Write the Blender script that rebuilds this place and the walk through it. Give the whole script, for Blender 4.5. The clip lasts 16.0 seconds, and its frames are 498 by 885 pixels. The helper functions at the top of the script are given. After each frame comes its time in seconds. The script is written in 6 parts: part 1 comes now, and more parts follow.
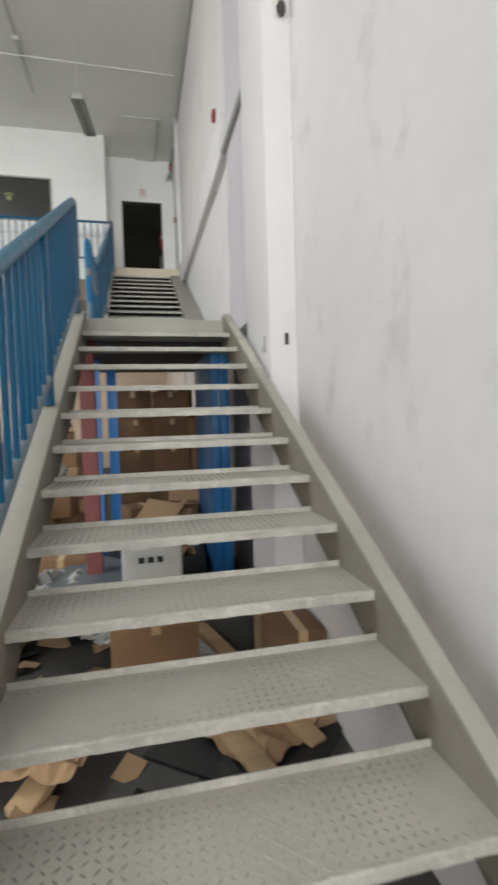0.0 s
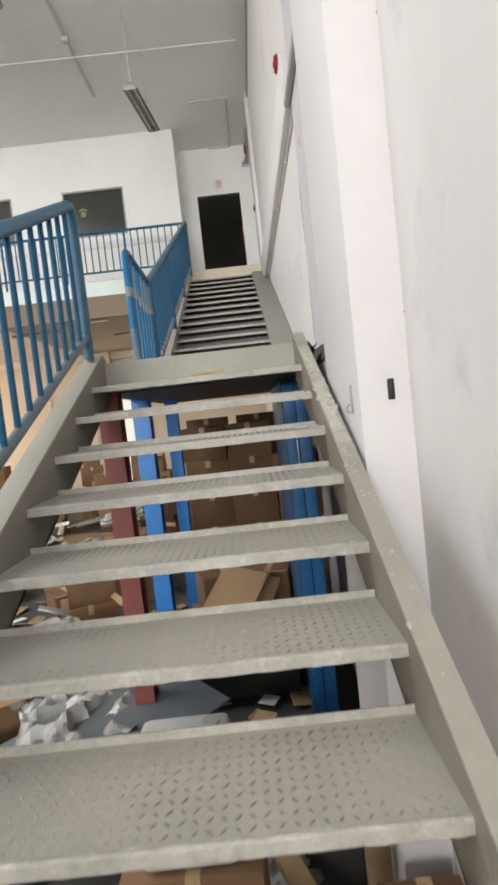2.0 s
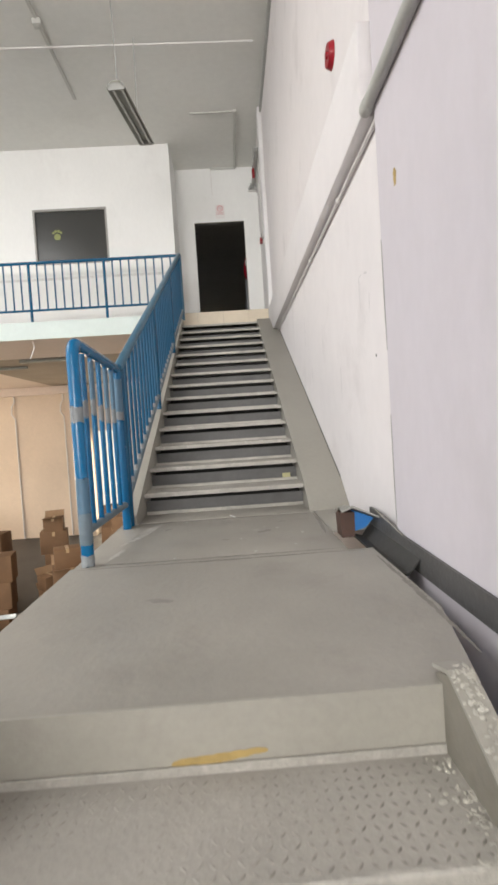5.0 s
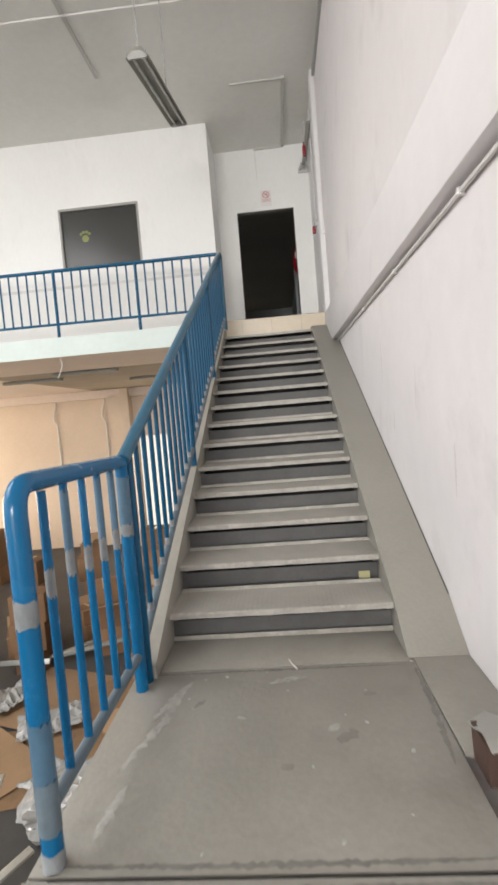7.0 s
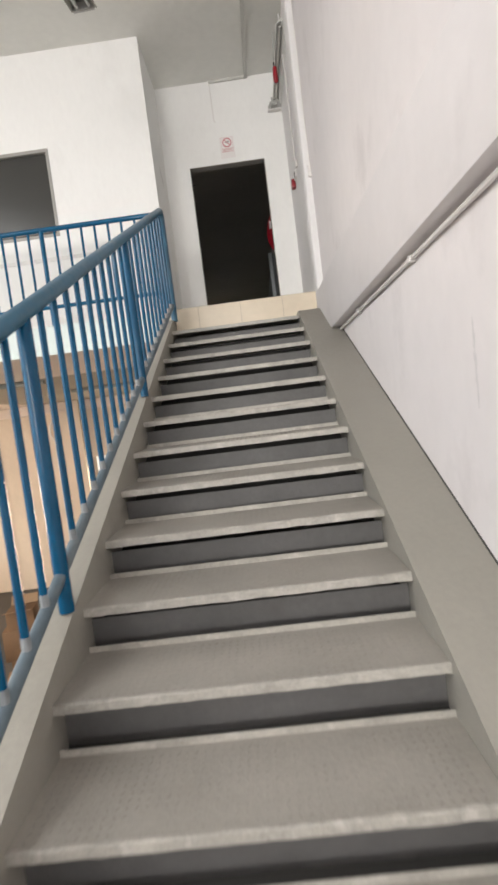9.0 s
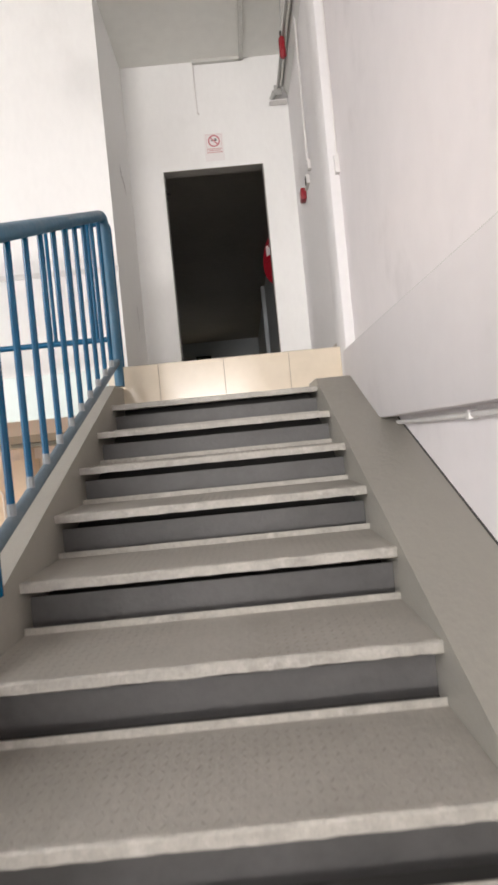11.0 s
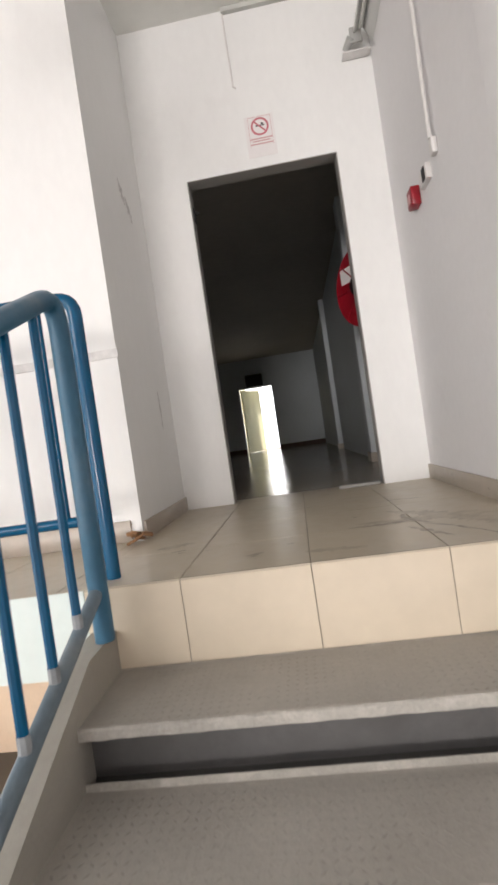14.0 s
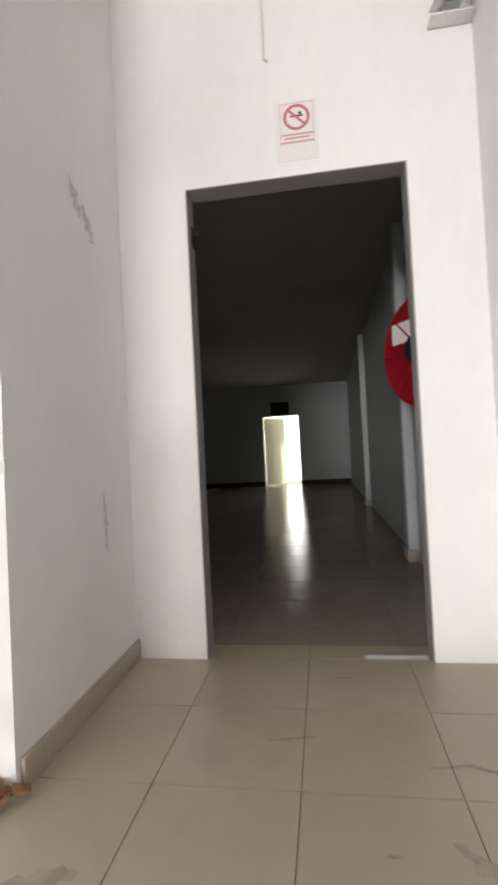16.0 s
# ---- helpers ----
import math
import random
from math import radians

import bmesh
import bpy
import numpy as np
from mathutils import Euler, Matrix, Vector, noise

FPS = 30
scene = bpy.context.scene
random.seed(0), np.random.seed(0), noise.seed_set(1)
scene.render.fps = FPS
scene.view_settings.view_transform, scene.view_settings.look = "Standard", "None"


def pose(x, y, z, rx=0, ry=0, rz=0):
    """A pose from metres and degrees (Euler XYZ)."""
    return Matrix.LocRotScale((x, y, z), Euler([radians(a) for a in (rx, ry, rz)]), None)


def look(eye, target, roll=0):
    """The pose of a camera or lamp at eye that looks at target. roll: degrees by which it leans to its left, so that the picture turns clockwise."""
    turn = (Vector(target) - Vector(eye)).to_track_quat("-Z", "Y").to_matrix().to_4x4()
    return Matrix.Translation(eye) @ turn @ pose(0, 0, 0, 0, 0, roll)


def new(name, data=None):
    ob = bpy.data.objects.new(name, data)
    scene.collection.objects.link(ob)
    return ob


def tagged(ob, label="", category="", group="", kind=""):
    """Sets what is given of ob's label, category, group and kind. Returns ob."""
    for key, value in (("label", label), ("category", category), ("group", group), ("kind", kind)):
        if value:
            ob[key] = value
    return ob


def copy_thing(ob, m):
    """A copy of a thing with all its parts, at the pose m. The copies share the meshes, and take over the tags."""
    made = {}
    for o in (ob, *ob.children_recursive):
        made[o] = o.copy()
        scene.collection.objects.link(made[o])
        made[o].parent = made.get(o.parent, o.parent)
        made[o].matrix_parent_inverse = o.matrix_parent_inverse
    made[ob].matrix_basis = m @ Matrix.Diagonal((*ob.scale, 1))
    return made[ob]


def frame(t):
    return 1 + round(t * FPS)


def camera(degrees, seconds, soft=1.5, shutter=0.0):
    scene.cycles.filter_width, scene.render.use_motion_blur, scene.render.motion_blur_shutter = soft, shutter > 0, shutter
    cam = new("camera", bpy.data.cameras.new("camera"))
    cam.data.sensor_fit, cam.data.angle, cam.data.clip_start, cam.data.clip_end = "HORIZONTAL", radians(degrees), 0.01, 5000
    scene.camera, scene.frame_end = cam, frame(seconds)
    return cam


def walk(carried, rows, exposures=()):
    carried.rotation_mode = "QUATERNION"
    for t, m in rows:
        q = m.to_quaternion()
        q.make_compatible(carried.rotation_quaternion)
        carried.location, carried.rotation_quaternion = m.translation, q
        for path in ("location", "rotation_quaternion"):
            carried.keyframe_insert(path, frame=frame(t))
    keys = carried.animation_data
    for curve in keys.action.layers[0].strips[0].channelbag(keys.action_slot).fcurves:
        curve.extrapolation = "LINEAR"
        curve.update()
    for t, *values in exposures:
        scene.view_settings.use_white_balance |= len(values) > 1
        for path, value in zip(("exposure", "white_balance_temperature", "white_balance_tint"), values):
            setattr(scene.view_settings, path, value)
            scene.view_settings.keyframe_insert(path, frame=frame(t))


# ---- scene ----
cam = camera(54.32, 16.0, soft=2.9, shutter=0.25)
# seconds, x, y, z, yaw, pitch, roll
ROWS = [
    (0, -0.2221, -6.3095, -0.7918, -12.76, -2.83, 1.67),
    (0.5, -0.0634, -5.9753, -0.7867, 3.09, -3.89, 3.85),
    (1, 0.1007, -5.6300, -0.6240, 0.78, -2.46, 5.44),
    (1.5, 0.1935, -5.3892, -0.4924, 4.30, -5.21, 7.15),
    (2, 0.1762, -5.1292, -0.3560, -0.08, -3.53, 6.32),
    (2.5, 0.2000, -4.8746, -0.2179, 0.87, -6.36, 3.76),
    (3, 0.1142, -4.5639, -0.0650, 2.40, -4.30, 3.45),
    (3.5, 0.1121, -4.3014, 0.0864, 0.42, -2.87, 3.71),
    (4, 0.0306, -4.0204, 0.2644, -1.43, -0.24, 4.24),
    (6.5, 0.0694, -2.6700, 1.0103, -1.89, -4.94, 3.31),
    (7, 0.0339, -2.4042, 1.1541, 3.66, -3.43, 4.69),
    (7.5, -0.0239, -2.0123, 1.3014, -0.37, -4.55, 4.50),
    (8, 0.0595, -1.6143, 1.4129, 1.78, -6.09, 5.93),
    (8.5, 0.0660, -1.0732, 1.4000, -0.43, -5.72, 6.32),
    (9, 0.0811, -0.4014, 1.3845, 1.34, -3.70, 7.17),
    (9.5, 0.1070, 0.1684, 1.4467, 1.95, -1.69, 6.96),
    (12.0, 0.0809, 1.7968, 2.2475, -1.76, -0.40, 4.76),
    (12.5, 0.0579, 2.0443, 2.3803, 2.41, -1.43, 4.68),
    (13.0, 0.0332, 2.3224, 2.5388, 0.04, 0.58, 3.54),
    (13.5, 0.0583, 2.5679, 2.7041, 3.55, -0.46, 4.58),
    (14.0, 0.0276, 2.8312, 2.8201, 5.66, -0.37, 8.40),
    (14.5, 0.0756, 3.0833, 2.9247, 5.71, 1.38, 6.76),
    (15.0, 0.0606, 3.3287, 3.0494, 4.30, 1.41, 7.48),
    (15.5, 0.0911, 3.5848, 3.1501, 0.07, 1.37, 4.74),
    (16.0, 0.1150, 3.8143, 3.3087, 8.69, 1.26, 2.86),
]
walk(cam, [(t, pose(x, y, z, 90 + pitch, roll, yaw)) for t, x, y, z, yaw, pitch, roll in ROWS],
     exposures=((0.0, -0.56, 6200, 3), (0.5, -0.42, 6200, 3), (1.0, -0.26, 6350, 5), (2.0, -0.31, 6400, 5), (3.0, -0.29, 6450, 6), (4.0, -0.17, 6450, 7), (6.5, -0.14, 6400, 8), (8.5, -0.06, 6450, 8), (9.5, 0.08, 6500, 10), (12.5, 0.20, 6500, 12), (14.5, 0.22, 6500, 12), (15.0, 0.17, 6500, 12), (15.5, 0.31, 6500, 12), (16.0, 0.40, 6500, 12)))

# ---- sizes (landing top is z = 0, upper flight starts at y = 0) ----
GROUND, MEZZ, CEIL = -2.37, 2.429, 5.48
RISE_U, GO_U, N_U = 0.155, 0.305, 14
RISE_L, GO_L, N_L, LAND_Y = 0.148, 0.282, 15, -2.422
WALL_X = 0.79                # right-hand wall
HALL_X, HALL_Y0 = -11.0, -21.0
EDGE_Y, OFFICE_Y, DOOR_Y = 4.282, 5.01, 5.872
SIDE_X = -0.738              # side wall of the door recess
FAR_Y = 16.35

# ---- light ----
world = bpy.data.worlds.new("world")
scene.world = world
world.use_nodes = True
sky = world.node_tree.nodes.new("ShaderNodeTexSky")
sky.sky_type, sky.sun_disc = "NISHITA", False
sky.sun_elevation, sky.sun_rotation = radians(39), radians(107)
world.node_tree.links.new(sky.outputs[0], world.node_tree.nodes["Background"].inputs[0])
world.node_tree.nodes["Background"].inputs[1].default_value = 0.12
sun = new("sun", bpy.data.lights.new("sun", "SUN"))
sun.data.energy, sun.data.angle, sun.data.color = 3.0, radians(0.5), (1.0, 0.95, 0.86)
sun.matrix_world = look((40, -12, 34), (0, 0, 0))


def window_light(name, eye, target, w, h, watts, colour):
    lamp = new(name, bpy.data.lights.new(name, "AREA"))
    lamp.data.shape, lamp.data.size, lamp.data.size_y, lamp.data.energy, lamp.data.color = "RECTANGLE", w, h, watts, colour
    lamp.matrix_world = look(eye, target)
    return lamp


# daylight at gate, far doorway and assumed windows; roof and store lamps are added
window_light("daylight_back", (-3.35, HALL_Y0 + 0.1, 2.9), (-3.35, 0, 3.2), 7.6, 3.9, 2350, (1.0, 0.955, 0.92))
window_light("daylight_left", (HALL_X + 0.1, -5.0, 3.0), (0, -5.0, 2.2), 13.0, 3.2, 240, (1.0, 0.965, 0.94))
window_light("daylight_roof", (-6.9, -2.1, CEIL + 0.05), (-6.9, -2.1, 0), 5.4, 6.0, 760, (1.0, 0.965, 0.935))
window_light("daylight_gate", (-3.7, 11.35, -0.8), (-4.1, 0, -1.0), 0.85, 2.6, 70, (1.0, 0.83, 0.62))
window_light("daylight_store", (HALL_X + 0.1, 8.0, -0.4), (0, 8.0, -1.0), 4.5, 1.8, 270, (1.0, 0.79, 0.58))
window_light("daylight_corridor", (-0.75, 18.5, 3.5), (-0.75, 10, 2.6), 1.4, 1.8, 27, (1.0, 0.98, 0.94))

# ---- materials ----


def material(name, colour, rough=0.6, metal=0.0, vary=0.12, big=0.8, fine=40.0, bump=0.1, dirt=None, dirt_amount=0.0, dirt_scale=2.0, dirt_sharp=0.08, spread=0.0, stretch=(1, 1, 1)):
    """Paint, plaster, steel or board: two scales of tone, grain, optional stains."""
    m = bpy.data.materials.new(name)
    m.use_nodes = True
    n, l = m.node_tree.nodes, m.node_tree.links
    bsdf = n["Principled BSDF"]
    geo = n.new("ShaderNodeNewGeometry")
    scale = n.new("ShaderNodeMapping")
    scale.inputs["Scale"].default_value = stretch
    l.new(geo.outputs["Position"], scale.inputs[0])

    def tex(size, detail=4.0, offset=0.0):
        t = n.new("ShaderNodeTexNoise")
        t.inputs["Scale"].default_value, t.inputs["Detail"].default_value = size, detail
        t.inputs["Roughness"].default_value = 0.6
        l.new(scale.outputs[0], t.inputs["Vector"])
        return t

    def ramp(src, lo, hi, a, b):
        r = n.new("ShaderNodeMapRange")
        r.inputs[1].default_value, r.inputs[2].default_value, r.inputs[3].default_value, r.inputs[4].default_value = lo, hi, a, b
        l.new(src, r.inputs[0])
        return r.outputs[0]
    large, small = tex(big), tex(fine)
    add = n.new("ShaderNodeMath")
    add.operation = "ADD"
    l.new(ramp(large.outputs[0], 0.3, 0.7, -vary, vary), add.inputs[0])
    l.new(ramp(small.outputs[0], 0.3, 0.7, -vary * 0.6, vary * 0.6), add.inputs[1])
    total = add.outputs[0]
    if spread:
        info = n.new("ShaderNodeObjectInfo")
        more = n.new("ShaderNodeMath")
        more.operation = "ADD"
        l.new(total, more.inputs[0])
        l.new(ramp(info.outputs["Random"], 0, 1, -spread, spread), more.inputs[1])
        total = more.outputs[0]
    one = n.new("ShaderNodeMath")
    one.operation, one.inputs[1].default_value = "ADD", 1.0
    l.new(total, one.inputs[0])
    mul = n.new("ShaderNodeVectorMath")
    mul.operation, mul.inputs[0].default_value = "SCALE", colour
    l.new(one.outputs[0], mul.inputs["Scale"])
    base = mul.outputs[0]
    if dirt:
        spots = tex(dirt_scale, 6.0)
        mix = n.new("ShaderNodeMix")
        mix.data_type = "RGBA"
        l.new(ramp(spots.outputs[0], 0.62 - dirt_amount * 0.2, 0.62 - dirt_amount * 0.2 + dirt_sharp, 0.0, min(1.0, dirt_amount + 0.25)), mix.inputs[0])
        l.new(base, mix.inputs[6])
        mix.inputs[7].default_value = (*dirt, 1)
        base = mix.outputs[2]
    l.new(base, bsdf.inputs["Base Color"])
    l.new(ramp(small.outputs[0], 0.3, 0.7, max(0.02, rough - 0.08), min(1, rough + 0.08)), bsdf.inputs["Roughness"])
    bsdf.inputs["Metallic"].default_value = metal
    if bump:
        b = n.new("ShaderNodeBump")
        b.inputs["Strength"].default_value, b.inputs["Distance"].default_value = bump, 0.01
        l.new(small.outputs[0], b.inputs["Height"])
        l.new(b.outputs[0], bsdf.inputs["Normal"])
    return m


def glow(name, colour, strength):
    m = bpy.data.materials.new(name)
    m.use_nodes = True
    n, l = m.node_tree.nodes, m.node_tree.links
    e = n.new("ShaderNodeEmission")
    e.inputs[0].default_value, e.inputs[1].default_value = (*colour, 1), strength
    l.new(e.outputs[0], n["Material Output"].inputs[0])
    return m


WHITE = material("white_wall_paint", (0.77, 0.755, 0.755), 0.75, vary=0.03, big=0.7, fine=25, bump=0.12, dirt=(0.56, 0.53, 0.52), dirt_amount=0.10, dirt_scale=2.2, dirt_sharp=0.22)
WHITE_B = material("smudged_wall_paint", (0.77, 0.735, 0.74), 0.75, vary=0.035, big=0.8, fine=9, bump=0.15, dirt=(0.45, 0.42, 0.42), dirt_amount=0.26, dirt_scale=2.3, dirt_sharp=0.3, stretch=(1, 1, 0.75))
WHITE_C = material("pinkish_wall_paint", (0.73, 0.695, 0.69), 0.75, vary=0.04, big=0.8, fine=9, bump=0.15, dirt=(0.34, 0.32, 0.32), dirt_amount=0.3, dirt_scale=3.4, dirt_sharp=0.26, stretch=(1, 1, 0.75))
# beam tone lowered to cancel the stronger light on its face
BEAM = material("light_evened_beam_paint", (0.725, 0.695, 0.70), 0.75, vary=0.035, big=0.8, fine=9, bump=0.15, dirt=(0.45, 0.42, 0.42), dirt_amount=0.2, dirt_scale=2.3, dirt_sharp=0.3)
# lilac paint taken darker to hold the pilaster's shade on this wall
LILAC = material("shaded_lilac_wall_paint", (0.60, 0.565, 0.605), 0.75, vary=0.04, big=0.8, fine=18, bump=0.15, dirt=(0.47, 0.44, 0.46), dirt_amount=0.2, dirt_scale=2.6, dirt_sharp=0.3, stretch=(1, 1, 0.5))
MEZZ_WHITE = material("mezzanine_wall_paint", (0.86, 0.86, 0.845), 0.7, vary=0.025, big=0.9, fine=25, bump=0.08, dirt=(0.60, 0.585, 0.565), dirt_amount=0.2, dirt_scale=1.7, dirt_sharp=0.35, stretch=(1, 1, 0.45))
CEILING = material("ceiling_paint", (0.80, 0.80, 0.76), 0.85, vary=0.04, big=0.5, fine=12, bump=0.15, dirt=(0.60, 0.59, 0.54), dirt_amount=0.15, dirt_scale=0.7, dirt_sharp=0.25)
# grey puts shading lines on the ceiling trunking; also dust on the beam
SHADE_PAINT = material("shaded_dusty_paint", (0.58, 0.58, 0.545), 0.8, vary=0.06, big=2.0, fine=25)
SOFFIT = material("slab_soffit_paint", (0.80, 0.70, 0.62), 0.85, vary=0.05, big=0.6, fine=14, bump=0.15)
MINT = material("pale_mint_paint", (0.66, 0.74, 0.71), 0.65, vary=0.04, big=1.2, fine=20, bump=0.1, dirt=(0.50, 0.52, 0.49), dirt_amount=0.15, dirt_scale=1.6, dirt_sharp=0.2)
CREAM = material("cream_store_wall", (0.72, 0.61, 0.49), 0.8, vary=0.05, big=0.6, fine=16, bump=0.12, dirt=(0.5, 0.42, 0.33), dirt_amount=0.12, dirt_scale=1.1, dirt_sharp=0.25)
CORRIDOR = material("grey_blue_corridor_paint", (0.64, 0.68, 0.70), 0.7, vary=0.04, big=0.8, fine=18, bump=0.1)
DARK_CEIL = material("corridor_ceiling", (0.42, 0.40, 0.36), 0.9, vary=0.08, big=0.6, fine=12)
CONCRETE = material("concrete_floor", (0.070, 0.067, 0.064), 0.65, vary=0.16, big=1.2, fine=22, bump=0.25, dirt=(0.04, 0.037, 0.034), dirt_amount=0.3, dirt_scale=1.3, dirt_sharp=0.2)
STEEL = material("grey_stair_paint", (0.345, 0.335, 0.305), 0.55, metal=0.0, vary=0.07, big=2.5, fine=55, bump=0.22, dirt=(0.22, 0.205, 0.185), dirt_amount=0.18, dirt_scale=5.0, dirt_sharp=0.2)
TREAD = material("worn_chequer_plate", (0.385, 0.364, 0.325), 0.62, metal=0.0, vary=0.10, big=3.0, fine=60, bump=0.25, dirt=(0.26, 0.243, 0.212), dirt_amount=0.26, dirt_scale=2.4, dirt_sharp=0.3, spread=0.05)
NOSE = material("scuffed_step_edge", (0.40, 0.38, 0.34), 0.45, metal=0.0, vary=0.18, big=9.0, fine=90, bump=0.4, dirt=(0.60, 0.57, 0.53), dirt_amount=0.32, dirt_scale=22.0, dirt_sharp=0.15)
STRINGER = material("pale_grey_stringer_paint", (0.345, 0.328, 0.285), 0.5, vary=0.08, big=2.0, fine=45, bump=0.2, dirt=(0.27, 0.245, 0.215), dirt_amount=0.13, dirt_scale=6.0, dirt_sharp=0.15)
# dark steel, and the tone of added sheets that put shade under the stair
STEEL_AND_SHADE = material("dark_steel_and_shade", (0.05, 0.048, 0.045), 0.7, vary=0.15)
PEEL = material("peeling_stringer_paint", (0.47, 0.45, 0.395), 0.65, vary=0.2, big=7.0, fine=60, bump=0.9, dirt=(0.58, 0.56, 0.49), dirt_amount=0.22, dirt_scale=18.0, dirt_sharp=0.1)
RISER = material("dark_riser_paint", (0.105, 0.102, 0.100), 0.5, vary=0.14, big=3.0, fine=40, bump=0.25, dirt=(0.055, 0.05, 0.045), dirt_amount=0.36, dirt_scale=5.0, dirt_sharp=0.28, spread=0.1)
SIDEPLATE = material("dull_side_plate_paint", (0.305, 0.290, 0.255), 0.5, vary=0.07, big=1.5, fine=45, bump=0.2, dirt=(0.27, 0.25, 0.22), dirt_amount=0.2, dirt_scale=3.0, dirt_sharp=0.25)
WEB = material("grimy_stringer_web", (0.23, 0.21, 0.175), 0.6, vary=0.14, big=2.5, fine=40, bump=0.25, dirt=(0.11, 0.095, 0.075), dirt_amount=0.35, dirt_scale=4.5, dirt_sharp=0.25)
FAINT_BARS = material("worn_down_chequer_bars", (0.30, 0.283, 0.25), 0.55, vary=0.1, big=3.0, fine=60, bump=0.2, dirt=(0.37, 0.35, 0.312), dirt_amount=1.0, dirt_scale=3.2, dirt_sharp=0.16)
BARS = material("grimy_chequer_bars", (0.215, 0.20, 0.175), 0.72, vary=0.1, big=3.0, fine=60, bump=0.2, dirt=(0.38, 0.36, 0.32), dirt_amount=0.95, dirt_scale=2.6, dirt_sharp=0.18)
PLATE = material("landing_plate_paint", (0.305, 0.287, 0.252), 0.5, vary=0.1, big=1.6, fine=40, bump=0.2, dirt=(0.195, 0.178, 0.155), dirt_amount=0.40, dirt_scale=2.6, dirt_sharp=0.26)
BLUE = material("blue_rail_paint", (0.004, 0.125, 0.29), 0.22, vary=0.08, big=2.2, fine=14, bump=0.02, dirt=(0.05, 0.15, 0.25), dirt_amount=0.16, dirt_scale=6.0, dirt_sharp=0.4)
BLUE_DEEP = material("deep_blue_rail_paint", (0.001, 0.082, 0.180), 0.20, vary=0.08, big=2.2, fine=14, bump=0.02, dirt=(0.012, 0.085, 0.16), dirt_amount=0.14, dirt_scale=6.0, dirt_sharp=0.4)
for paint in (BLUE, BLUE_DEEP):
    paint.node_tree.nodes["Principled BSDF"].inputs["Specular IOR Level"].default_value = 0.12
    paint.node_tree.nodes["Principled BSDF"].inputs["Coat Weight"].default_value = 0.5
    paint.node_tree.nodes["Principled BSDF"].inputs["Coat Roughness"].default_value = 0.2
WORN_BLUE = material("rubbed_blue_rail_paint", (0.075, 0.155, 0.235), 0.42, vary=0.16, big=4.0, fine=40, bump=0.15, dirt=(0.21, 0.235, 0.255), dirt_amount=0.4, dirt_scale=7.0, dirt_sharp=0.35)
HANDGRIP = material("worn_blue_handrail", (0.030, 0.120, 0.200), 0.38, vary=0.10, big=3.0, fine=30, bump=0.03, dirt=(0.19, 0.225, 0.24), dirt_amount=0.38, dirt_scale=3.2, dirt_sharp=0.34)
LOWBAR = material("dusty_blue_bottom_bar", (0.13, 0.175, 0.21), 0.55, vary=0.14, big=3.0, fine=45, bump=0.15, dirt=(0.36, 0.35, 0.32), dirt_amount=0.32, dirt_scale=4.5, dirt_sharp=0.25)
SCRAPED = material("scraped_paint_band", (0.22, 0.235, 0.245), 0.6, vary=0.15, big=9, fine=60, bump=0.3)
DUSTY_WELD = material("pale_dusty_weld", (0.27, 0.29, 0.30), 0.75, vary=0.18, big=9, fine=60, bump=0.3)
BLUE_COL = material("bright_blue_steel", (0.035, 0.22, 0.62), 0.4, vary=0.1, big=2.0, fine=30, bump=0.1)
CAB_BLUE = material("faded_blue_door_paint", (0.012, 0.125, 0.33), 0.5, vary=0.14, big=2.0, fine=30, bump=0.1, dirt=(0.05, 0.10, 0.17), dirt_amount=0.2, dirt_scale=4.0, dirt_sharp=0.3)
BLUE_DARK = material("deep_blue_panel", (0.008, 0.075, 0.20), 0.5, vary=0.12, big=2.0, fine=30, bump=0.1)
RED_COL = material("red_oxide_steel", (0.20, 0.055, 0.05), 0.6, vary=0.12, big=3.0, fine=30, bump=0.15)
RUST = material("rusty_brown_steel", (0.085, 0.048, 0.036), 0.75, vary=0.2, big=9, fine=50, bump=0.3)
RED = material("red_enamel", (0.29, 0.008, 0.018), 0.35, vary=0.06, big=4.0, fine=40, bump=0.05)
GREY = material("grey_plastic", (0.42, 0.42, 0.40), 0.5, vary=0.06)
GALV = material("galvanised_sheet", (0.45, 0.46, 0.43), 0.35, metal=0.6, vary=0.1, big=4, fine=40, bump=0.1)
PALE_GALV = material("pale_lamp_sheet", (0.62, 0.62, 0.60), 0.45, vary=0.06, big=4, fine=40)
DULL_GALV = material("dusty_lamp_housing", (0.30, 0.30, 0.26), 0.5, metal=0.2, vary=0.1, big=4, fine=40)
TUBE = material("unlit_lamp_tube", (0.62, 0.62, 0.58), 0.25, vary=0.02)
PVC = material("white_conduit", (0.74, 0.72, 0.70), 0.45, vary=0.05, big=3, fine=30)
BLACK = material("black_void", (0.012, 0.012, 0.012), 0.6, vary=0.1)
DARKROOM = material("dark_crate_and_unlit_room", (0.07, 0.068, 0.064), 0.8, vary=0.1)
FRAME = material("grey_window_frame", (0.34, 0.33, 0.31), 0.5, vary=0.06)
TILE = material("beige_floor_tile", (0.50, 0.435, 0.335), 0.36, vary=0.05, big=2.2, fine=18, bump=0.0, dirt=(0.33, 0.28, 0.21), dirt_amount=0.40, dirt_scale=2.4, dirt_sharp=0.42, spread=0.03)
TILE_FAR = material("wavy_corridor_tile", (0.40, 0.355, 0.30), 0.05, vary=0.06, big=1.6, fine=22, bump=0.34, spread=0.05)
TILE_FAR.node_tree.nodes["Principled BSDF"].inputs["Specular IOR Level"].default_value = 0.05
